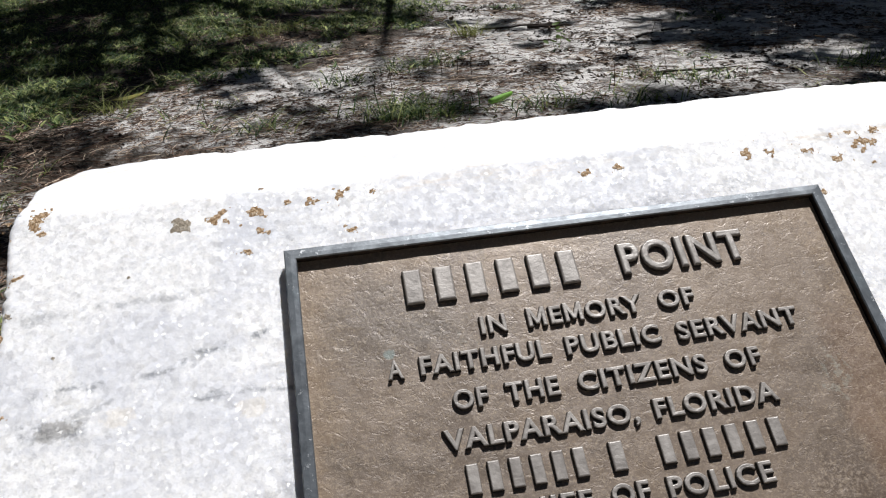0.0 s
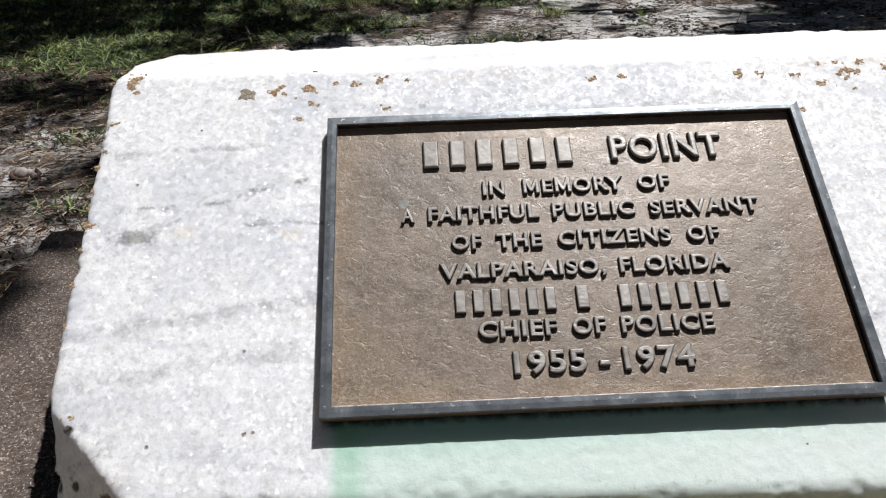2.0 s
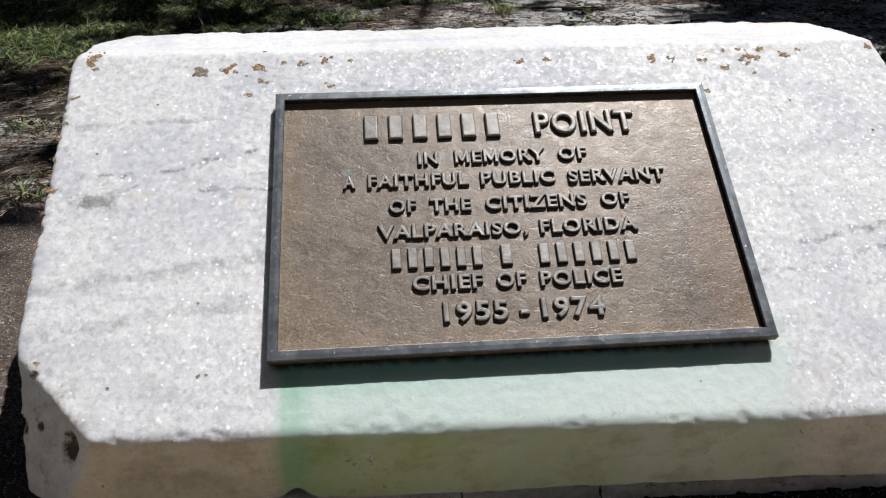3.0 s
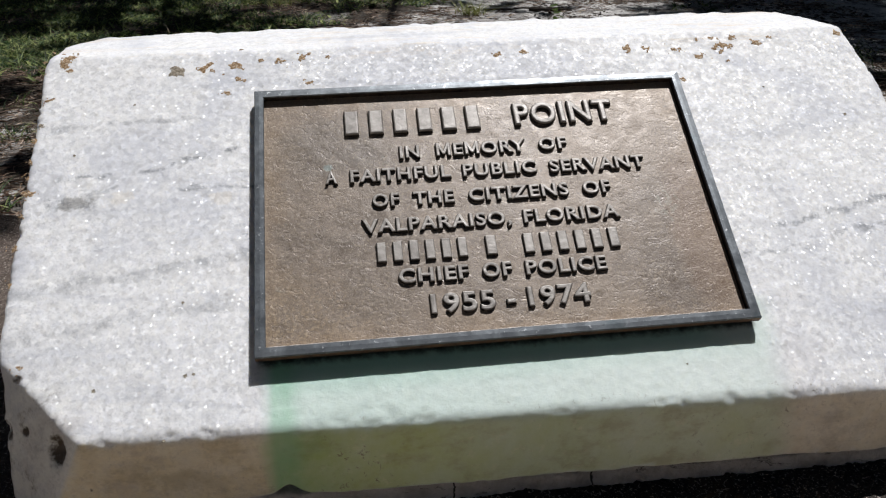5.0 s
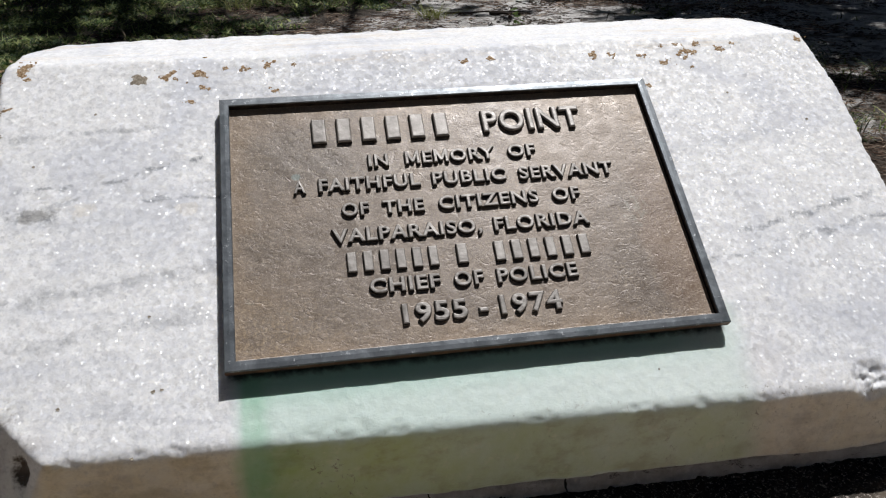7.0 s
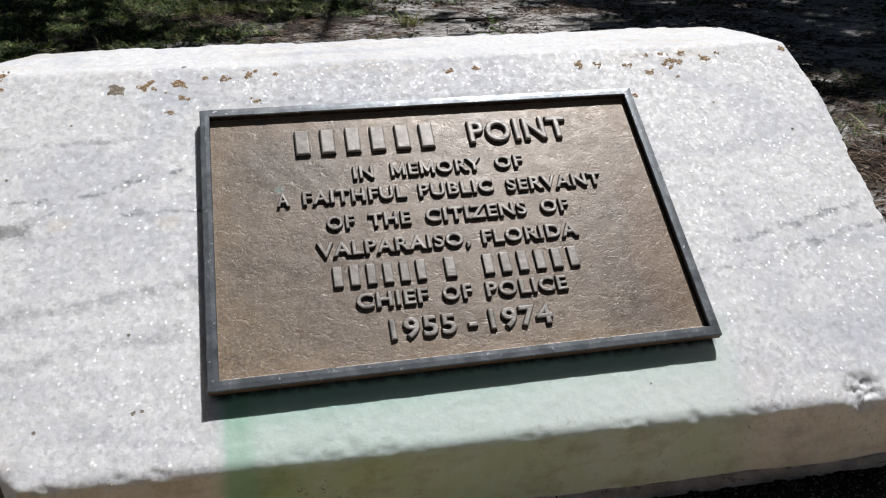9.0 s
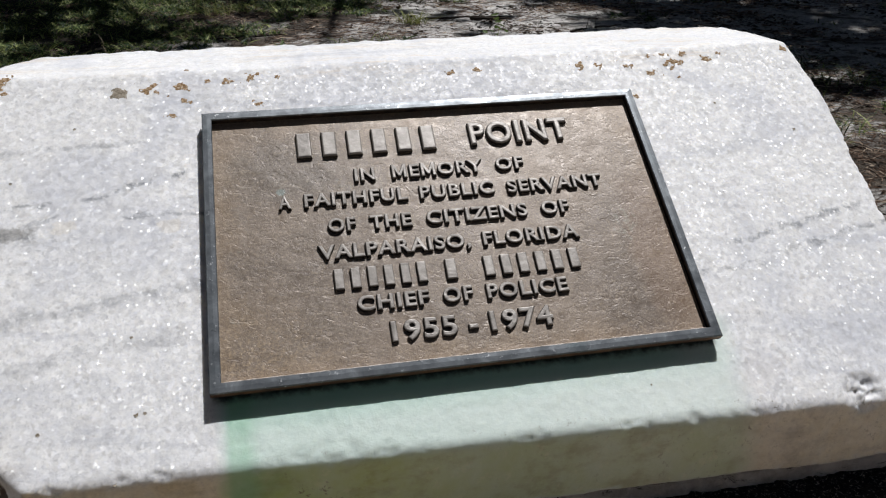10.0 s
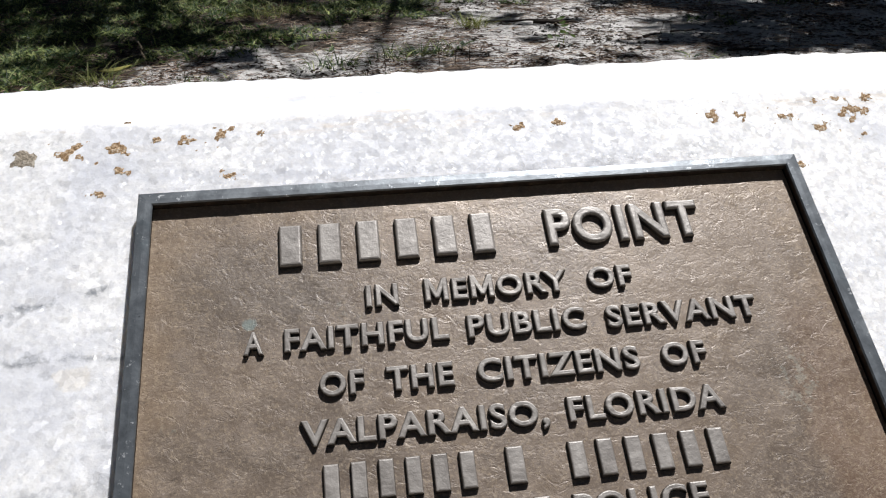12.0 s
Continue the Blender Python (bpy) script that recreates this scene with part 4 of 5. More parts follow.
for i, (x, y, size) in enumerate(((-0.202, 0.067, 0.013), (-0.197, 0.055, 0.006), (-0.055, 0.050, 0.012), (-0.026, 0.052, 0.012), (-0.019, 0.031, 0.006), (-0.032, 0.013, 0.006),
                                  (0.023, 0.057, 0.007), (0.048, 0.058, 0.007), (0.054, 0.021, 0.006), (0.266, 0.050, 0.006), (0.296, 0.053, 0.007), (0.417, 0.051, 0.009),
                                  (0.441, 0.050, 0.006), (0.473, 0.047, 0.006), (0.496, 0.034, 0.009), (0.522, 0.048, 0.009), (0.536, 0.049, 0.007), (0.531, 0.026, 0.004),
                                  (0.572, 0.053, 0.008), (0.519, 0.062, 0.006), (0.545, 0.062, 0.006), (0.469, 0.002, 0.005), (-0.215, -0.104, 0.008), (-0.213, 0.014, 0.005),
                                  (-0.203, -0.287, 0.0045), (0.676, 0.062, 0.007), (-0.219, -0.038, 0.005), (-0.220, -0.066, 0.004), (-0.221, -0.084, 0.005), (-0.221, -0.128, 0.004), (-0.222, -0.165, 0.0045), (-0.221, -0.205, 0.004),
                                  (0.004, 0.058, 0.004), (0.078, 0.060, 0.004), (0.590, 0.060, 0.004), (0.503, 0.060, 0.004))):
    lichen(x, y, size * 1.4, 100 + i)
lichen(-0.085, 0.046, 0.0090, 140, GREY_LICHEN, None, 0.5, True)
lichen(-0.216, -0.020, 0.006, 141, GREY_LICHEN)
# small dark flecks in the stone
for i, (x, y, size) in enumerate(((-0.138, -0.314, 0.0035), (-0.062, -0.307, 0.004), (-0.055, -0.306, 0.003), (-0.078, -0.363, 0.004), (0.383, -0.336, 0.002), (-0.067, -0.235, 0.003), (-0.126, 0.003, 0.003),
                                  (0.640, -0.060, 0.004), (0.560, -0.015, 0.003), (-0.180, -0.06, 0.003))):
    lichen(x, y, size * 0.5, 170 + i, GREY_LICHEN, None, 0.7, True)

# ---- litter, grass and small things on the ground ----
VIEW_X = (-4.2, 4.6)


def free_spot(rnd):
    while True:
        x, y = rnd.uniform(*VIEW_X), 0.45 + 7.6 * rnd.random() ** 1.35
        if -0.76 < x < 0.78 and y < 0.62:
            continue
        # seen only inside a wedge that opens away from the block
        if x < -1.15 - 0.62 * y or x > 1.05 + 0.80 * y:
            continue
        return x, y


def turf_edge(x, y):
    """Metres behind the slanting edge of the lawn."""
    return y - (2.95 + max(x + 1.25, 0) * 0.95 + min(x + 1.25, 0) * -0.30) + 0.35 * noise.noise((x * 1.6, y * 1.6, 31))


def needle_cover(x, y):
    c = 0.30 + 1.1 * noise.noise((x * 1.3, y * 1.3, 4)) + 1.2 * noise.noise((x * 3.4, y * 3.4, 8))
    if x < 0.2:
        c += 0.25
    if y < 3.3:
        c += 0.28
    if x < -1.0 and 2.0 < y < 3.1:
        c += 0.4
    if x > 1.1 and y < 2.2:
        c += 0.5
    # straw lying in thin places of the lawn
    c += 0.9 * math.exp(-(((x + 0.45) / 0.45) ** 2 + ((y - 4.4) / 0.4) ** 2)) + 0.7 * math.exp(-(((x + 1.3) / 0.5) ** 2 + ((y - 2.5) / 0.35) ** 2))
    if x > 1.2 and y > 2.4:
        c -= 0.10
    return c - 0.32 * math.exp(-(((x + 0.35) / 0.6) ** 2 + ((y - 3.05) / 0.45) ** 2)) + 0.45 * math.exp(-(((x + 1.5) / 0.35) ** 2 + ((y - 1.85) / 0.3) ** 2))


def build_needles():
    rnd = random.Random(7)
    verts, faces = [], []
    made = 0
    while made < 60000:
        x, y = free_spot(rnd)
        if rnd.random() > needle_cover(x, y):
            continue
        made += 1
        size, ang = rnd.uniform(0.015, 0.070), rnd.uniform(0, 6.283)
        wide = rnd.uniform(0.0006, 0.0013) * (1 + 0.08 * y)
        bend = rnd.uniform(-0.25, 0.25)
        z = lay(x, y) + rnd.uniform(0.001, 0.008)
        rise = rnd.uniform(-0.04, 0.10)
        ring_at = []
        for k in range(3):
            f = (k - 1) * 0.5
            a = ang + bend * f
            px, py, pz = x + size * f * math.cos(a), y + size * f * math.sin(a), z + rise * size * f + 0.002 * (1 - abs(f) * 2)
            nx, ny = -math.sin(a) * wide, math.cos(a) * wide
            b = len(verts)
            verts += [(px - nx, py - ny, pz), (px + nx, py + ny, pz), (px, py, pz + wide * 1.4)]
            ring_at.append(b)
        for a, b in zip(ring_at, ring_at[1:]):
            faces += [(a + 1, b + 1, b + 2, a + 2), (a + 2, b + 2, b, a)]
    ob = new("pine_needles", from_lists("pine_needles", verts, faces, NEEDLE))
    tagged(ob, "dry reddish-brown pine needles scattered over the sand", "pine needles", kind="stuff")


def build_crumbs():
    """Bark bits and dark organic crumbs."""
    rnd = random.Random(11)
    verts, faces = [], []
    made = 0
    while made < 72000:
        x, y = free_spot(rnd)
        if rnd.random() > (0.30 if x < -1.1 and 1.2 < y < 1.95 else 0.85 if x < -0.9 and y < 2.9 else 0.36 if x > 0 and y < 4.2 else 0.27) + 1.3 * noise.noise((x * 2.2, y * 2.2, 21)) + 0.8 * noise.noise((x * 7, y * 7, 25)):
            continue
        made += 1
        a = 0.0022 + 0.022 * rnd.random() ** 4
        b, c = a * rnd.uniform(0.12, 0.4), a * rnd.uniform(0.1, 0.4)
        ang = rnd.uniform(0, 6.283)
        ca, sa = math.cos(ang), math.sin(ang)
        z, o = lay(x, y) + 0.001, len(verts)
        for dx, dy, dz in ((-a, 0, 0), (0, -b, 0), (a, 0, 0.001), (0, b, 0), (rnd.uniform(-a, a) * 0.4, 0, c + 0.002)):
            verts.append((x + dx * ca - dy * sa, y + dx * sa + dy * ca, z + dz))
        faces += [(o, o + 1, o + 4), (o + 1, o + 2, o + 4), (o + 2, o + 3, o + 4), (o + 3, o, o + 4)]
    ob = new("bark_crumbs", from_lists("bark_crumbs", verts, faces, CRUMB))
    tagged(ob, "dark crumbs of bark and dead leaf on the sand", "litter", kind="stuff")


def blade(verts, faces, x, y, z, size, wide, ang, lean, droop):
    """One curved tapering grass blade, folded along its middle."""
    ca, sa = math.cos(ang), math.sin(ang)
    o = len(verts)
    steps = 4
    for k in range(steps + 1):
        f = k / steps
        out = size * (lean * f + droop * f * f)
        up = size * f * (1 - 0.45 * droop * f)
        w = wide * (1 - f) ** 0.7 * (0.6 + 0.4 * min(1, f * 4))
        px, py, pz = x + ca * out, y + sa * out, z + up
        if k == steps:
            verts.append((px, py, pz))
        else:
            verts += [(px - sa * w, py + ca * w, pz + w * 0.4), (px, py, pz), (px + sa * w, py - ca * w, pz + w * 0.4)]
    for k in range(steps - 1):
        a = o + 3 * k
        faces += [(a, a + 1, a + 4, a + 3), (a + 1, a + 2, a + 5, a + 4)]
    a = o + 3 * (steps - 1)
    faces += [(a, a + 1, a + 3), (a + 1, a + 2, a + 3)]


def grass_cover(x, y):
    """How thickly turf grows."""
    d = turf_edge(x, y)
    c = min(1.0, max(0.0, (d + 0.15) / 0.5)) * (0.95 if x < 0.1 else max(0.0, 0.95 - (x - 0.1) * 1.3))
    c *= max(0.0, min(1.0, 0.75 + 1.1 * noise.noise((x * 1.4 + 3, y * 1.4, 14)) + 0.7 * noise.noise((x * 4, y * 4, 17))))
    c -= 0.7 * math.exp(-(((x + 0.45) / 0.35) ** 2 + ((y - 4.4) / 0.3) ** 2))
    c += 0.5 * math.exp(-(((x + 1.6) / 0.35) ** 2 + ((y - 3.4) / 0.4) ** 2))
    # scattered small growth on the bare sand
    return c + max(0.0, 0.55 * noise.noise((x * 2.2, y * 2.2, 77)) - 0.16)


def build_grass():
    rnd = random.Random(3)
    verts, faces = [], []
    made = tries = 0
    while made < 13000 and tries < 300000:
        tries += 1
        x, y = free_spot(rnd)
        if rnd.random() > grass_cover(x, y):
            continue
        made += 1
        z = lay(x, y) - 0.004
        big = rnd.uniform(0.6, 1.25)
        for i in range(rnd.randint(3, 6)):
            blade(verts, faces, x + rnd.gauss(0, 0.015), y + rnd.gauss(0, 0.015), z, big * rnd.uniform(0.020, 0.066), rnd.uniform(0.0016, 0.0044), rnd.uniform(0, 6.283), rnd.uniform(0.2, 1.2), rnd.uniform(0.2, 1.2))
        if rnd.random() < 0.45:
            # low broad-leaved weeds between the blades
            for i in range(rnd.randint(2, 4)):
                blade(verts, faces, x + rnd.gauss(0, 0.02), y + rnd.gauss(0, 0.02), z + 0.008, rnd.uniform(0.018, 0.032), rnd.uniform(0.006, 0.011), rnd.uniform(0, 6.283), rnd.uniform(0.9, 1.6), rnd.uniform(0.5, 1.0))
    ob = new("grass", from_lists("grass", verts, faces, GRASS))
    tagged(ob, "patchy thin green lawn grass growing in sand", "grass", kind="stuff")


def tuft(x, y, count, size, spread_by, seed, material, label, wide=0.0034):
    rnd = random.Random(seed)
    verts, faces = [], []
    for i in range(count * 2):
        blade(verts, faces, rnd.gauss(0, spread_by), rnd.gauss(0, spread_by * 0.7), -0.004, size * rnd.uniform(0.3, 0.9), wide * rnd.uniform(0.55, 1.1), rnd.uniform(0, 6.283), rnd.uniform(0.1, 1.1), rnd.uniform(0.3, 1.2))
    ob = new("grass_tuft")
    ob.empty_display_size = 0.05
    ob.location = (x, y, lay(x, y))
    leaves = new("leafage", from_lists("leafage", verts, faces, material))
    leaves.parent = ob
    tagged(leaves, kind="stuff")
    tagged(ob, label, "grass tuft", "grass tufts on the sand")


build_needles()
build_crumbs()
build_grass()
for i, (x, y, n, size, wide) in enumerate(((0.335, 3.30, 26, 0.11, 0.06), (0.05, 2.55, 60, 0.13, 0.10), (-0.11, 3.14, 40, 0.10, 0.07), (1.30, 2.62, 40, 0.09, 0.09), (1.12, 2.72, 26, 0.08, 0.06), (1.98, 2.55, 50, 0.11, 0.09),
                                            (-0.42, 2.52, 34, 0.10, 0.06), (-0.62, 2.95, 18, 0.07, 0.05), (1.66, 1.60, 34, 0.09, 0.07), (1.95, 1.75, 24, 0.09, 0.05), (2.05, 2.15, 60, 0.12, 0.14), (-0.86, 0.98, 18, 0.08, 0.05),
                                            (0.16, 3.35, 22, 0.09, 0.05), (0.62, 2.45, 50, 0.10, 0.10), (0.95, 2.40, 46, 0.10, 0.09), (-1.35, 3.05, 46, 0.13, 0.08), (-1.22, 1.93, 30, 0.09, 0.06), (-1.05, 1.33, 22, 0.09, 0.05), (-1.55, 1.05, 34, 0.08, 0.09), (-1.40, 2.35, 30, 0.08, 0.10), (-1.75, 2.60, 34, 0.09, 0.10), (0.22, 2.50, 46, 0.13, 0.09), (0.10, 2.48, 40, 0.13, 0.08))):
    tuft(x, y, n, size, wide, 40 + i, GRASS, "dark green grass tuft growing in sand")
tuft(0.615, 3.96, 46, 0.15, 0.045, 71, YELLOW_GRASS, "yellow-green grass tuft growing on bare sand")
tuft(-0.45, 4.6, 60, 0.13, 0.12, 72, YELLOW_GRASS, "sunlit yellowish grass tuft at the lawn edge")
tuft(-1.05, 3.05, 34, 0.14, 0.06, 73, YELLOW_GRASS, "sunlit yellowish grass tuft beside pine litter")


def leaf_shape(verts, faces, size, wide, curl, m):
    o, n = len(verts), 7
    for k in range(n):
        f = k / (n - 1)
        w = wide * math.sin(math.pi * min(1, 0.06 + 0.94 * f)) ** 0.8 + 0.0006
        z = curl * size * (f - 0.5) ** 2 * 2
        for s in (-1, 0, 1):
            verts.append(tuple(m @ Vector((size * (f - 0.5), s * w, z + abs(s) * w * 0.55))))
    for k in range(n - 1):
        for s in range(2):
            a = o + 3 * k + s
            faces.append((a, a + 1, a + 4, a + 3))


def fallen_leaf(x, y, size, wide, ang, curl, material, label):
    verts, faces = [], []
    leaf_shape(verts, faces, size, wide, curl, Matrix.Identity(4))
    ob = new("fallen_leaf", from_lists("fallen_leaf", verts, faces, material, True))
    mod = ob.modifiers.new("thick", "SOLIDIFY")
    mod.thickness = 0.0012
    ob.matrix_world = pose(x, y, lay(x, y) + 0.012, 6, -5, ang)
    tagged(ob, label, "leaf", "leaves on the ground")


def rolled_leaf(x, y, size, r, ang, label):
    """A leaf rolled into a loose tube, its edge lapping over."""
    verts, faces = [], []
    n, m = 7, 15
    for i in range(n):
        f = i / (n - 1)
        w = r * (0.55 + 0.45 * math.sin(math.pi * (0.1 + 0.85 * f))) * (1 + 0.06 * noise.noise((i * 0.9, 3, 2)))
        for j in range(m):
            a = 2.4 * math.pi * j / (m - 1)
            turn = w * (1 - 0.14 * a / 6.283)
            verts.append((size * (f - 0.5) + 0.004 * math.sin(a), turn * math.cos(a), turn * math.sin(a) + 0.05 * size * (f - 0.5) ** 2))
    for i in range(n - 1):
        for j in range(m - 1):
            a = i * m + j
            faces.append((a, a + m, a + m + 1, a + 1))
    ob = new("fallen_leaf", from_lists("fallen_leaf", verts, faces, FRESH, True))
    ob.modifiers.new("thick", "SOLIDIFY").thickness = 0.0008
    ob.matrix_world = pose(x, y, lay(x, y) + r * 1.15, 0, -7, ang)
    tagged(ob, label, "leaf", "leaves on the ground")


rolled_leaf(0.478, 2.565, 0.105, 0.0125, 24, "bright green fallen leaf rolled up on the sand")
fallen_leaf(-1.00, 3.19, 0.135, 0.021, 22, 0.25, YELLOW_LEAF, "yellow-green wilted leaf lying on sand")
rnd = random.Random(23)
for i in range(16):
    x, y = free_spot(rnd)
    y = min(y, 4.2)
    fallen_leaf(x, y + 0.2, rnd.uniform(0.03, 0.07), rnd.uniform(0.007, 0.014), rnd.uniform(0, 360), rnd.uniform(0.2, 0.9), DRY_LEAF, "dry brown curled leaf lying on sandy ground")


def sprig(x, y):
    """A low broad-leaved seedling."""
    rnd = random.Random(5)
    base = new("seedling")
    base.location = (x, y, lay(x, y))
    base.empty_display_size = 0.05
    verts, faces = [], []
    for i in range(5):
        blade(verts, faces, rnd.gauss(0, 0.008), rnd.gauss(0, 0.008), -0.003, rnd.uniform(0.07, 0.12), 0.0022, rnd.uniform(0, 6.283), 0.25, 0.15)
    stem = new("stem", from_lists("stem", verts, faces, GRASS))
    stem.parent = base
    for i in range(12):
        verts, faces = [], []
        m = pose(rnd.gauss(0, 0.03), rnd.gauss(0, 0.02), rnd.uniform(0.03, 0.12), rnd.uniform(-40, 40), rnd.uniform(-40, 40), rnd.uniform(0, 360))
        leaf_shape(verts, faces, rnd.uniform(0.03, 0.05), rnd.uniform(0.007, 0.011), 0.3, m)
        lf = new("leaf", from_lists("leaf", verts, faces, GRASS, True))
        lf.parent = base
    tagged(base, "small leafy green seedling in bare sand", "seedling")


sprig(0.936, 3.39)


def twig(x, y, size, thick, ang, seed):
    rnd = random.Random(seed)
    bm = bmesh.new()
    rings = []
    n = 7
    for k in range(n):
        f = k / (n - 1)
        r = thick * (1 - 0.55 * f)
        cx, cy, cz = size * (f - 0.5), rnd.uniform(-1, 1) * size * 0.035, rnd.uniform(0, 1) * thick + thick * 0.6
        rings.append([bm.verts.new((cx, cy + r * math.cos(a), cz + r * math.sin(a))) for a in [6.283 * q / 6 for q in range(6)]])
    for a, b in zip(rings, rings[1:]):
        ring(bm, a, b)
    bm.faces.new(rings[0][::-1])
    bm.faces.new(rings[-1])
    # a side shoot
    at, tip = size * 0.08, Vector((size * 0.28, size * rnd.choice((-0.16, 0.16)), thick * 2.4))
    foot = [bm.verts.new((at, thick * 0.5 * math.cos(a), thick + thick * 0.5 * math.sin(a))) for a in (0, 2.1, 4.2)]
    end = bm.verts.new(tip)
    for i in range(3):
        bm.faces.new((foot[i], foot[(i + 1) % 3], end))
    ob = thing("twig", bm, CRUMB, "dark dry twig lying on sand", "twig", "twigs on the ground", smooth=True)
    ob.matrix_world = pose(x, y, lay(x, y), 0, 0, ang)


for i, row in enumerate(((0.93, 4.05, 0.46, 0.007, -4), (1.05, 3.95, 0.22, 0.011, -12), (1.42, 3.50, 0.12, 0.008, 30), (1.62, 3.60, 0.16, 0.006, 8), (-0.30, 3.75, 0.55, 0.005, 6), (1.33, 2.72, 0.34, 0.006, -8), (0.20, 2.62, 0.28, 0.005, -20),
                         (-0.95, 1.45, 0.28, 0.004, 60), (-1.10, 1.50, 0.20, 0.004, 20), (1.70, 1.75, 0.26, 0.005, 40), (1.55, 1.35, 0.22, 0.004, 70), (1.75, 3.05, 0.30, 0.006, -15), (-1.15, 2.1, 0.30, 0.004, 15))):
    twig(*row, 60 + i)


def pebble(x, y, r, seed, label):
    rnd = random.Random(seed)
    bm = bmesh.new()
    bmesh.ops.create_icosphere(bm, subdivisions=3, radius=1)
    off = Vector((seed, seed * 2, 0))
    for v in bm.verts:
        d = 1 + 0.22 * noise.noise(v.co * 1.4 + off) + 0.06 * noise.noise(v.co * 4 + off)
        d *= 1 - 0.24 * math.exp(-((v.co.x - 0.25 - 0.3 * v.co.y) / 0.22) ** 2) * max(0.0, v.co.z + 0.3)
        v.co = Vector((v.co.x * 1.3, v.co.y, v.co.z * 0.95)) * d * r
    ob = thing("pebble", bm, PALE, label, "pebble", smooth=True)
    ob.matrix_world = pose(x, y, lay(x, y) + r * 0.42, 0, 8, 20)


pebble(-1.253, 1.605, 0.0205, 6, "pale rounded stone lying in pine litter")


def bark_cup(x, y, big=1.0):
    """A curled strip of brown bark under the pale stone."""
    verts, faces = [], []
    n, m = 16, 4
    for i in range(n):
        a = math.pi * (0.55 + 1.75 * i / (n - 1))
        for j in range(m):
            r = 0.034 + 0.006 * j + 0.004 * noise.noise((i * 0.6, j, 2))
            verts.append((1.25 * r * math.cos(a), r * math.sin(a), 0.003 + 0.026 * math.sin(math.pi * (j + 0.3) / m) * (0.6 + 0.4 * math.sin(i * 0.5))))
    for i in range(n - 1):
        for j in range(m - 1):
            a = i * m + j
            faces.append((a, a + 1, a + m + 1, a + m))
    ob = new("bark_strip", from_lists("bark_strip", verts, faces, BARK_STRIP, True))
    ob.modifiers.new("thick", "SOLIDIFY").thickness = 0.003
    ob.matrix_world = pose(x, y, lay(x, y)) @ Matrix.Scale(big, 4)
    tagged(ob, "curled strip of reddish-brown bark around a pale stone", "bark")


bark_cup(-1.253, 1.605, 0.68)
bark_cup(-0.96, 2.62, 0.55)


def stalk(x, y, high, lean, ang, seed):
    """A thin dry weed stalk with a few short side twigs."""
    verts, faces = [], []
    rnd = random.Random(seed)
    blade(verts, faces, 0, 0, -0.004, high, 0.0022, radians(ang), lean, 0.12)
    for i in range(3):
        f = rnd.uniform(0.45, 0.9)
        blade(verts, faces, math.cos(radians(ang)) * lean * high * f, math.sin(radians(ang)) * lean * high * f, high * f * 0.95, high * 0.25, 0.0018, rnd.uniform(0, 6.283), 0.7, 0.3)
    ob = new("dry_stalk", from_lists("dry_stalk", verts, faces, STALK))
    ob.location = (x, y, lay(x, y))
    tagged(ob, "thin dark dry weed stalk standing in sand", "weed", "weed stalks on the sand")


for i, row in enumerate(((-0.86, 3.16, 0.15, 0.15, 170), (0.02, 2.86, 0.11, 0.2, 60), (0.10, 2.93, 0.13, 0.1, 100), (-0.05, 2.98, 0.10, 0.3, 140), (0.33, 3.05, 0.10, 0.1, 90), (0.40, 3.08, 0.09, 0.2, 60), (0.46, 3.06, 0.11, 0.05, 80),
                          (0.95, 2.62, 0.12, 0.1, 80), (1.22, 2.75, 0.10, 0.15, 110), (1.46, 3.52, 0.09, 0.4, 30), (1.52, 3.50, 0.08, 0.3, 120), (-0.62, 2.62, 0.12, 0.3, 120), (1.9, 3.1, 0.11, 0.1, 90))):
    stalk(*row, 300 + i)

# ---- trees behind the view, which cast the dappled shade ----


def limb(verts, faces, a, b, r0, r1, seed, sag=0.12, sides=7, steps=7):
    rnd = random.Random(seed)
    a, b = Vector(a), Vector(b)
    way = (b - a).normalized()
    u = way.orthogonal().normalized()
    w = way.cross(u)
    bow = (u * rnd.uniform(-1, 1) + w * rnd.uniform(-1, 1)) * (b - a).length * sag
    o = len(verts)
    for k in range(steps + 1):
        f = k / steps
        c = a.lerp(b, f) + bow * math.sin(math.pi * f)
        r = r0 + (r1 - r0) * f
        for q in range(sides):
            g = 6.2832 * q / sides
            verts.append(tuple(c + (u * math.cos(g) + w * math.sin(g)) * r * (1 + 0.08 * rnd.uniform(-1, 1))))
    for k in range(steps):
        for q in range(sides):
            i, j = o + k * sides + q, o + k * sides + (q + 1) % sides
            faces.append((i, j, j + sides, i + sides))


def leaf_clump(verts, faces, c, r, count, rnd, size):
    for i in range(count):
        d = Vector((rnd.gauss(0, 1), rnd.gauss(0, 1), rnd.gauss(0, 0.6)))
        p = Vector(c) + d * r * 0.5
        m = Matrix.Translation(p) @ Euler((rnd.uniform(0, 6.3), rnd.uniform(0, 6.3), rnd.uniform(0, 6.3))).to_matrix().to_4x4()
        l, w = size * rnd.uniform(0.7, 1.4), size * rnd.uniform(0.2, 0.4)
        o = len(verts)
        for q in ((-l, 0, 0), (0, -w, l * 0.12), (l, 0, 0), (0, w, l * 0.12)):
            verts.append(tuple(m @ Vector(q)))
        faces += [(o, o + 1, o + 2), (o, o + 2, o + 3)]


def over(x, y, h):
    """The point at height h whose shadow falls at (x, y)."""
    return (x + SUN.x / SUN.z * h, y + SUN.y / SUN.z * h, h)


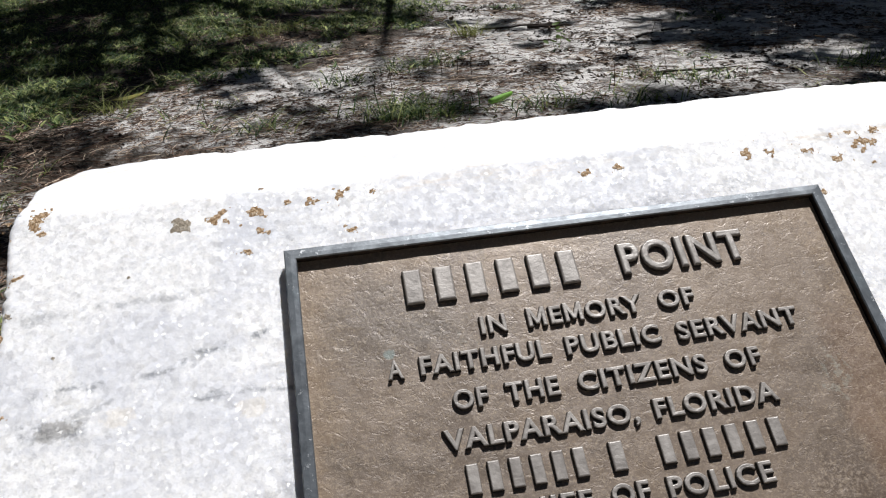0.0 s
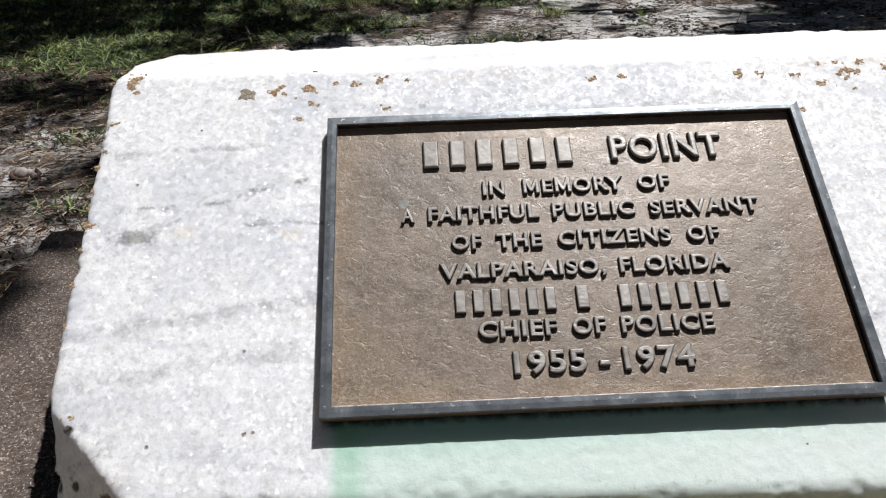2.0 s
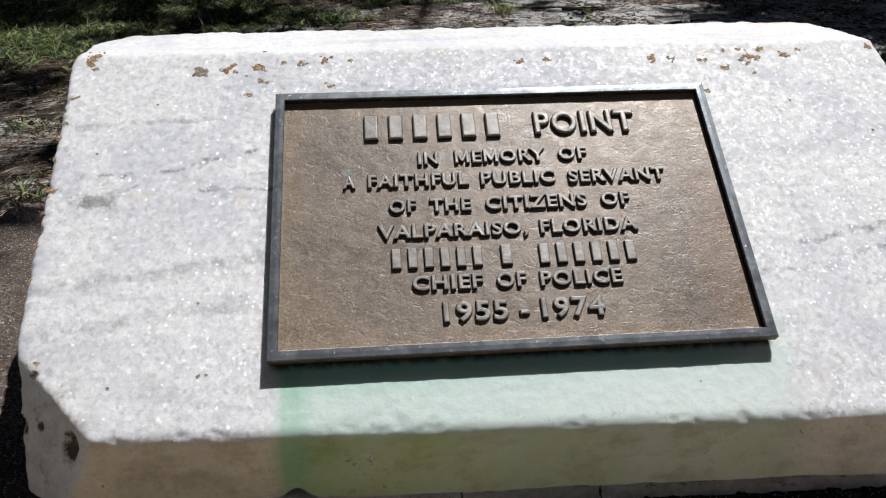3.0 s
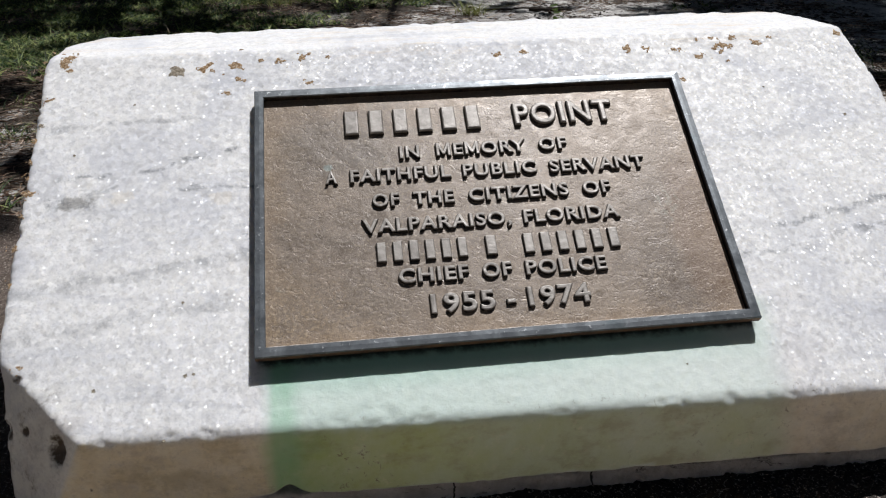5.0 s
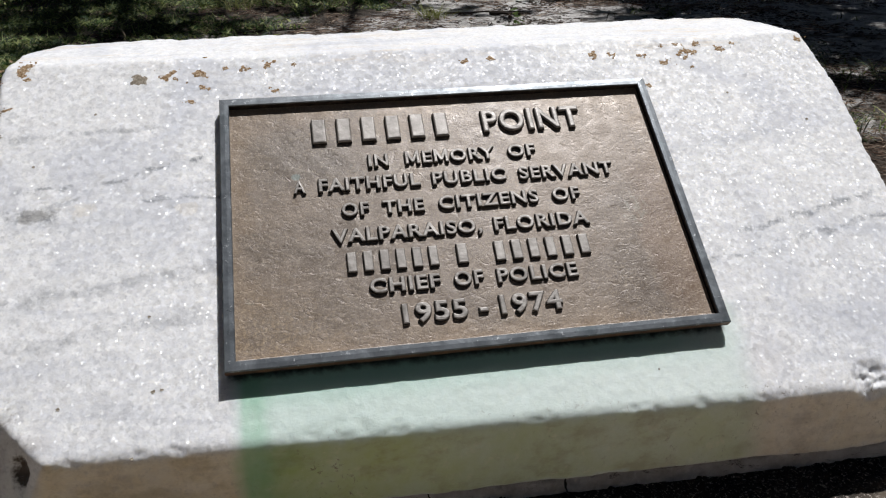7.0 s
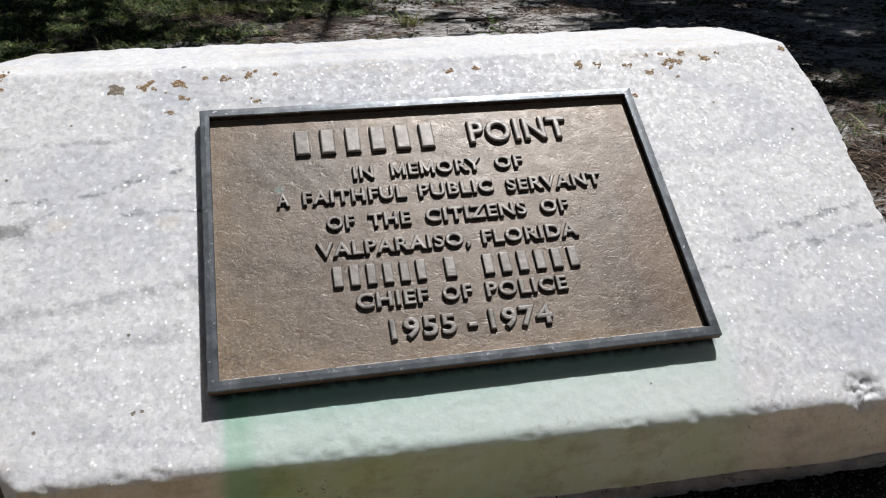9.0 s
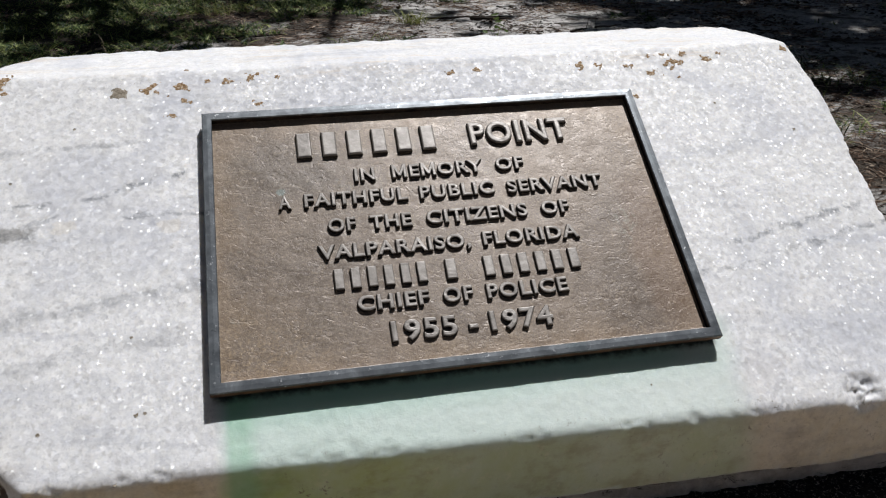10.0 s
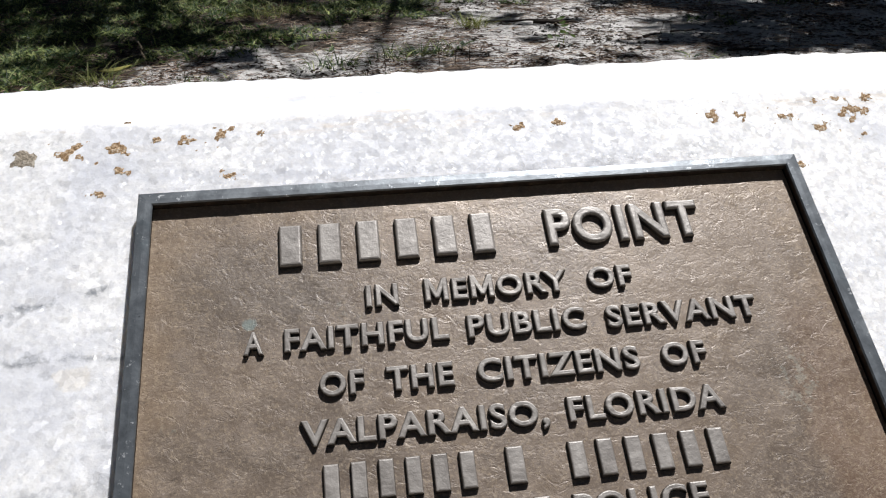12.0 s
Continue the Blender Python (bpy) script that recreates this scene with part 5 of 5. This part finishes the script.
def tree(foot, fork, r, shades, seed, label, leaf=0.05):
    """A tree with a tapered trunk, limbs out to each clump of its crown, and many small leaves."""
    rnd = random.Random(seed)
    base = new("tree")
    base.location = foot
    base.empty_display_size = 0.3
    foot = Vector(foot)
    verts, faces = [], []
    limb(verts, faces, Vector((0, 0, -0.1)), Vector(fork) - foot, r, r * 0.6, seed, 0.008, 12, 14)
    trunk = new("trunk", from_lists("trunk", verts, faces, BARK, True))
    trunk.parent = base
    lv, lf = [], []
    cv, cf = [], []
    start = Vector(fork) - foot
    spots = sorted(((Vector(over(x, y, h)) - foot, size, count) for x, y, h, size, count in shades), key=lambda s: math.atan2(s[0].y - start.y, s[0].x - start.x))
    group = 6
    for i, (c, size, count) in enumerate(spots):
        if i % group == 0:
            # one main bough for each handful of clumps
            batch = [s[0] for s in spots[i:i + group]]
            joint = start.lerp(sum(batch, Vector()) / len(batch), 0.62) + Vector((rnd.uniform(-0.2, 0.2), rnd.uniform(-0.2, 0.2), rnd.uniform(-0.1, 0.25)))
            limb(lv, lf, start, joint, r * 0.5, min(0.03, r * 0.25), seed * 53 + i, 0.12, 9, 9)
        limb(lv, lf, joint, c, min(0.022, r * 0.2), 0.006, seed * 31 + i, 0.14)
        for k in range(6):
            d = Vector((rnd.gauss(0, 1), rnd.gauss(0, 1), rnd.gauss(0, 0.5))) * size * 0.55
            limb(lv, lf, c, c + d, 0.006, 0.003, seed * 77 + i * 9 + k, 0.1, 5, 3)
            leaf_clump(cv, cf, c + d, size * 0.55, count // 6, rnd, leaf)
    limbs = new("limbs", from_lists("limbs", lv, lf, BARK, True))
    limbs.parent = base
    crown = new("crown", from_lists("crown", cv, cf, LEAVES))
    crown.parent = base
    tagged(base, label, "tree")


rnd = random.Random(91)


def sunlit(x, y):
    """Gaps in the crowns through which the sun reaches the ground."""
    return any(((x - cx) / rx) ** 2 + ((y - cy) / ry) ** 2 < 1 for cx, cy, rx, ry in ((-1.60, 3.50, 0.44, 0.36), (-1.38, 1.58, 0.42, 0.44), (-0.55, 4.75, 0.36, 0.28), (-1.12, 4.40, 0.32, 0.26), (-1.05, 5.30, 0.40, 0.34), (0.0, 3.2, 0.75, 0.7), (-1.02, 2.80, 0.42, 0.36), (-1.58, 3.15, 0.46, 0.30), (-1.95, 3.25, 0.30, 0.30)))


def canopy(x0, x1, y0, y1, step, h, few, many):
    """Clumps of leaves that shade a stretch of the ground."""
    out = []
    for i in range(int((x1 - x0) / step) + 1):
        for j in range(int((y1 - y0) / step) + 1):
            x, y = x0 + i * step + rnd.uniform(-0.12, 0.12), y0 + j * step + rnd.uniform(-0.12, 0.12)
            if not sunlit(x, y) and x > -1.5 - 0.45 * y:
                out.append((x, y, rnd.uniform(h, h + 1.2), rnd.uniform(0.20, 0.30), int(rnd.randint(few, many) * (1.0 if not 2.0 < y < 3.1 else 0.35 if x > -1.2 else 0.55))))
    return tuple(out)


def sand_shade():
    """The broad shade over the open sand, up to its slanting edge."""
    out = []
    for i in range(8):
        for j in range(12):
            x, y = 1.6 + 0.40 * i + rnd.uniform(-0.1, 0.1), 2.05 + 0.40 * j + rnd.uniform(-0.1, 0.1)
            if (y > 3.2 and x > 1.62 + 0.30 * (y - 3.2)) or (y <= 3.2 and x > 2.0):
                out.append((x, y, rnd.uniform(4.6, 5.8), rnd.uniform(0.26, 0.34), rnd.randint(240, 420)))
    return tuple(out)


tree((4.3, 6.6, 0), (4.1, 6.2, 3.6), 0.16, sand_shade() + ((1.85, 2.62, 4.8, 0.20, 120), (1.6, 4.6, 5.0, 0.25, 110), (1.5, 5.4, 6.0, 0.5, 200), (1.55, 3.45, 5.0, 0.12, 60), (2.50, 3.62, 5.2, 0.26, 210), (2.66, 3.45, 5.2, 0.26, 210), (2.36, 2.62, 5.0, 0.26, 210), (2.56, 2.72, 5.0, 0.26, 210), (2.25, 2.50, 4.8, 0.2, 260), (2.75, 2.95, 5.2, 0.26, 210), (2.35, 4.15, 5.4, 0.26, 220)), 1, "shade tree with a broad leafy crown on sandy ground", 0.085)
LAWN_SHADE = canopy(-3.9, -0.9, 2.5, 7.0, 0.36, 5.0, 115, 285) + canopy(-3.3, -1.8, 3.8, 5.6, 0.40, 5.3, 40, 100)
BAND = ((-0.40, 5.25, 5.6, 0.24, 150), (-0.15, 4.95, 5.6, 0.20, 110), (0.10, 5.40, 5.8, 0.24, 130), (-0.75, 4.30, 5.6, 0.18, 100), (-1.05, 4.0, 5.4, 0.22, 190), (-0.8, 3.72, 5.3, 0.20, 170), (-0.55, 3.5, 5.5, 0.16, 130), (-0.1, 4.3, 5.5, 0.15, 70), (0.35, 4.9, 5.8, 0.2, 90))
DAPPLES = tuple((rnd.uniform(-1.2, 0.6), rnd.uniform(2.2, 4.6), rnd.uniform(4.8, 6.2), rnd.uniform(0.07, 0.14), rnd.randint(16, 46)) for i in range(16)) + tuple((rnd.uniform(0.6, 1.6), rnd.uniform(3.0, 5.2), rnd.uniform(4.8, 6.0), rnd.uniform(0.06, 0.12), rnd.randint(12, 34)) for i in range(12))
tree((-1.0, 9.2, 0), (-0.8, 8.8, 3.8), 0.15, LAWN_SHADE + BAND + DAPPLES, 2, "shade tree with a broken leafy crown at the lawn edge", 0.075)
tree((-4.6, 1.9, 0), (-4.0, 2.3, 3.6), 0.14, ((-0.98, 0.62, 4.4, 0.24, 180), (-0.85, 1.55, 4.6, 0.25, 120), (-0.88, 0.16, 4.2, 0.15, 140), (-0.80, 0.42, 4.2, 0.16, 165), (-1.5, 0.6, 4.4, 0.5, 260)) + canopy(-2.3, -1.0, 0.9, 2.6, 0.34, 4.6, 70, 240),
     3, "leafy tree reaching long limbs over the pedestal", 0.07)
tree((0.43, 6.4, 0), (3.55, 6.4, 11.6), 0.037, ((0.85, 2.30, 9.0, 0.20, 400), (1.12, 2.34, 9.2, 0.26, 520), (-0.05, 2.45, 9.3, 0.28, 420), (1.4, 2.2, 9.0, 0.3, 300), (0.2, 3.0, 9.5, 0.2, 40)), 4, "slender leaning tree with a thin high crown")
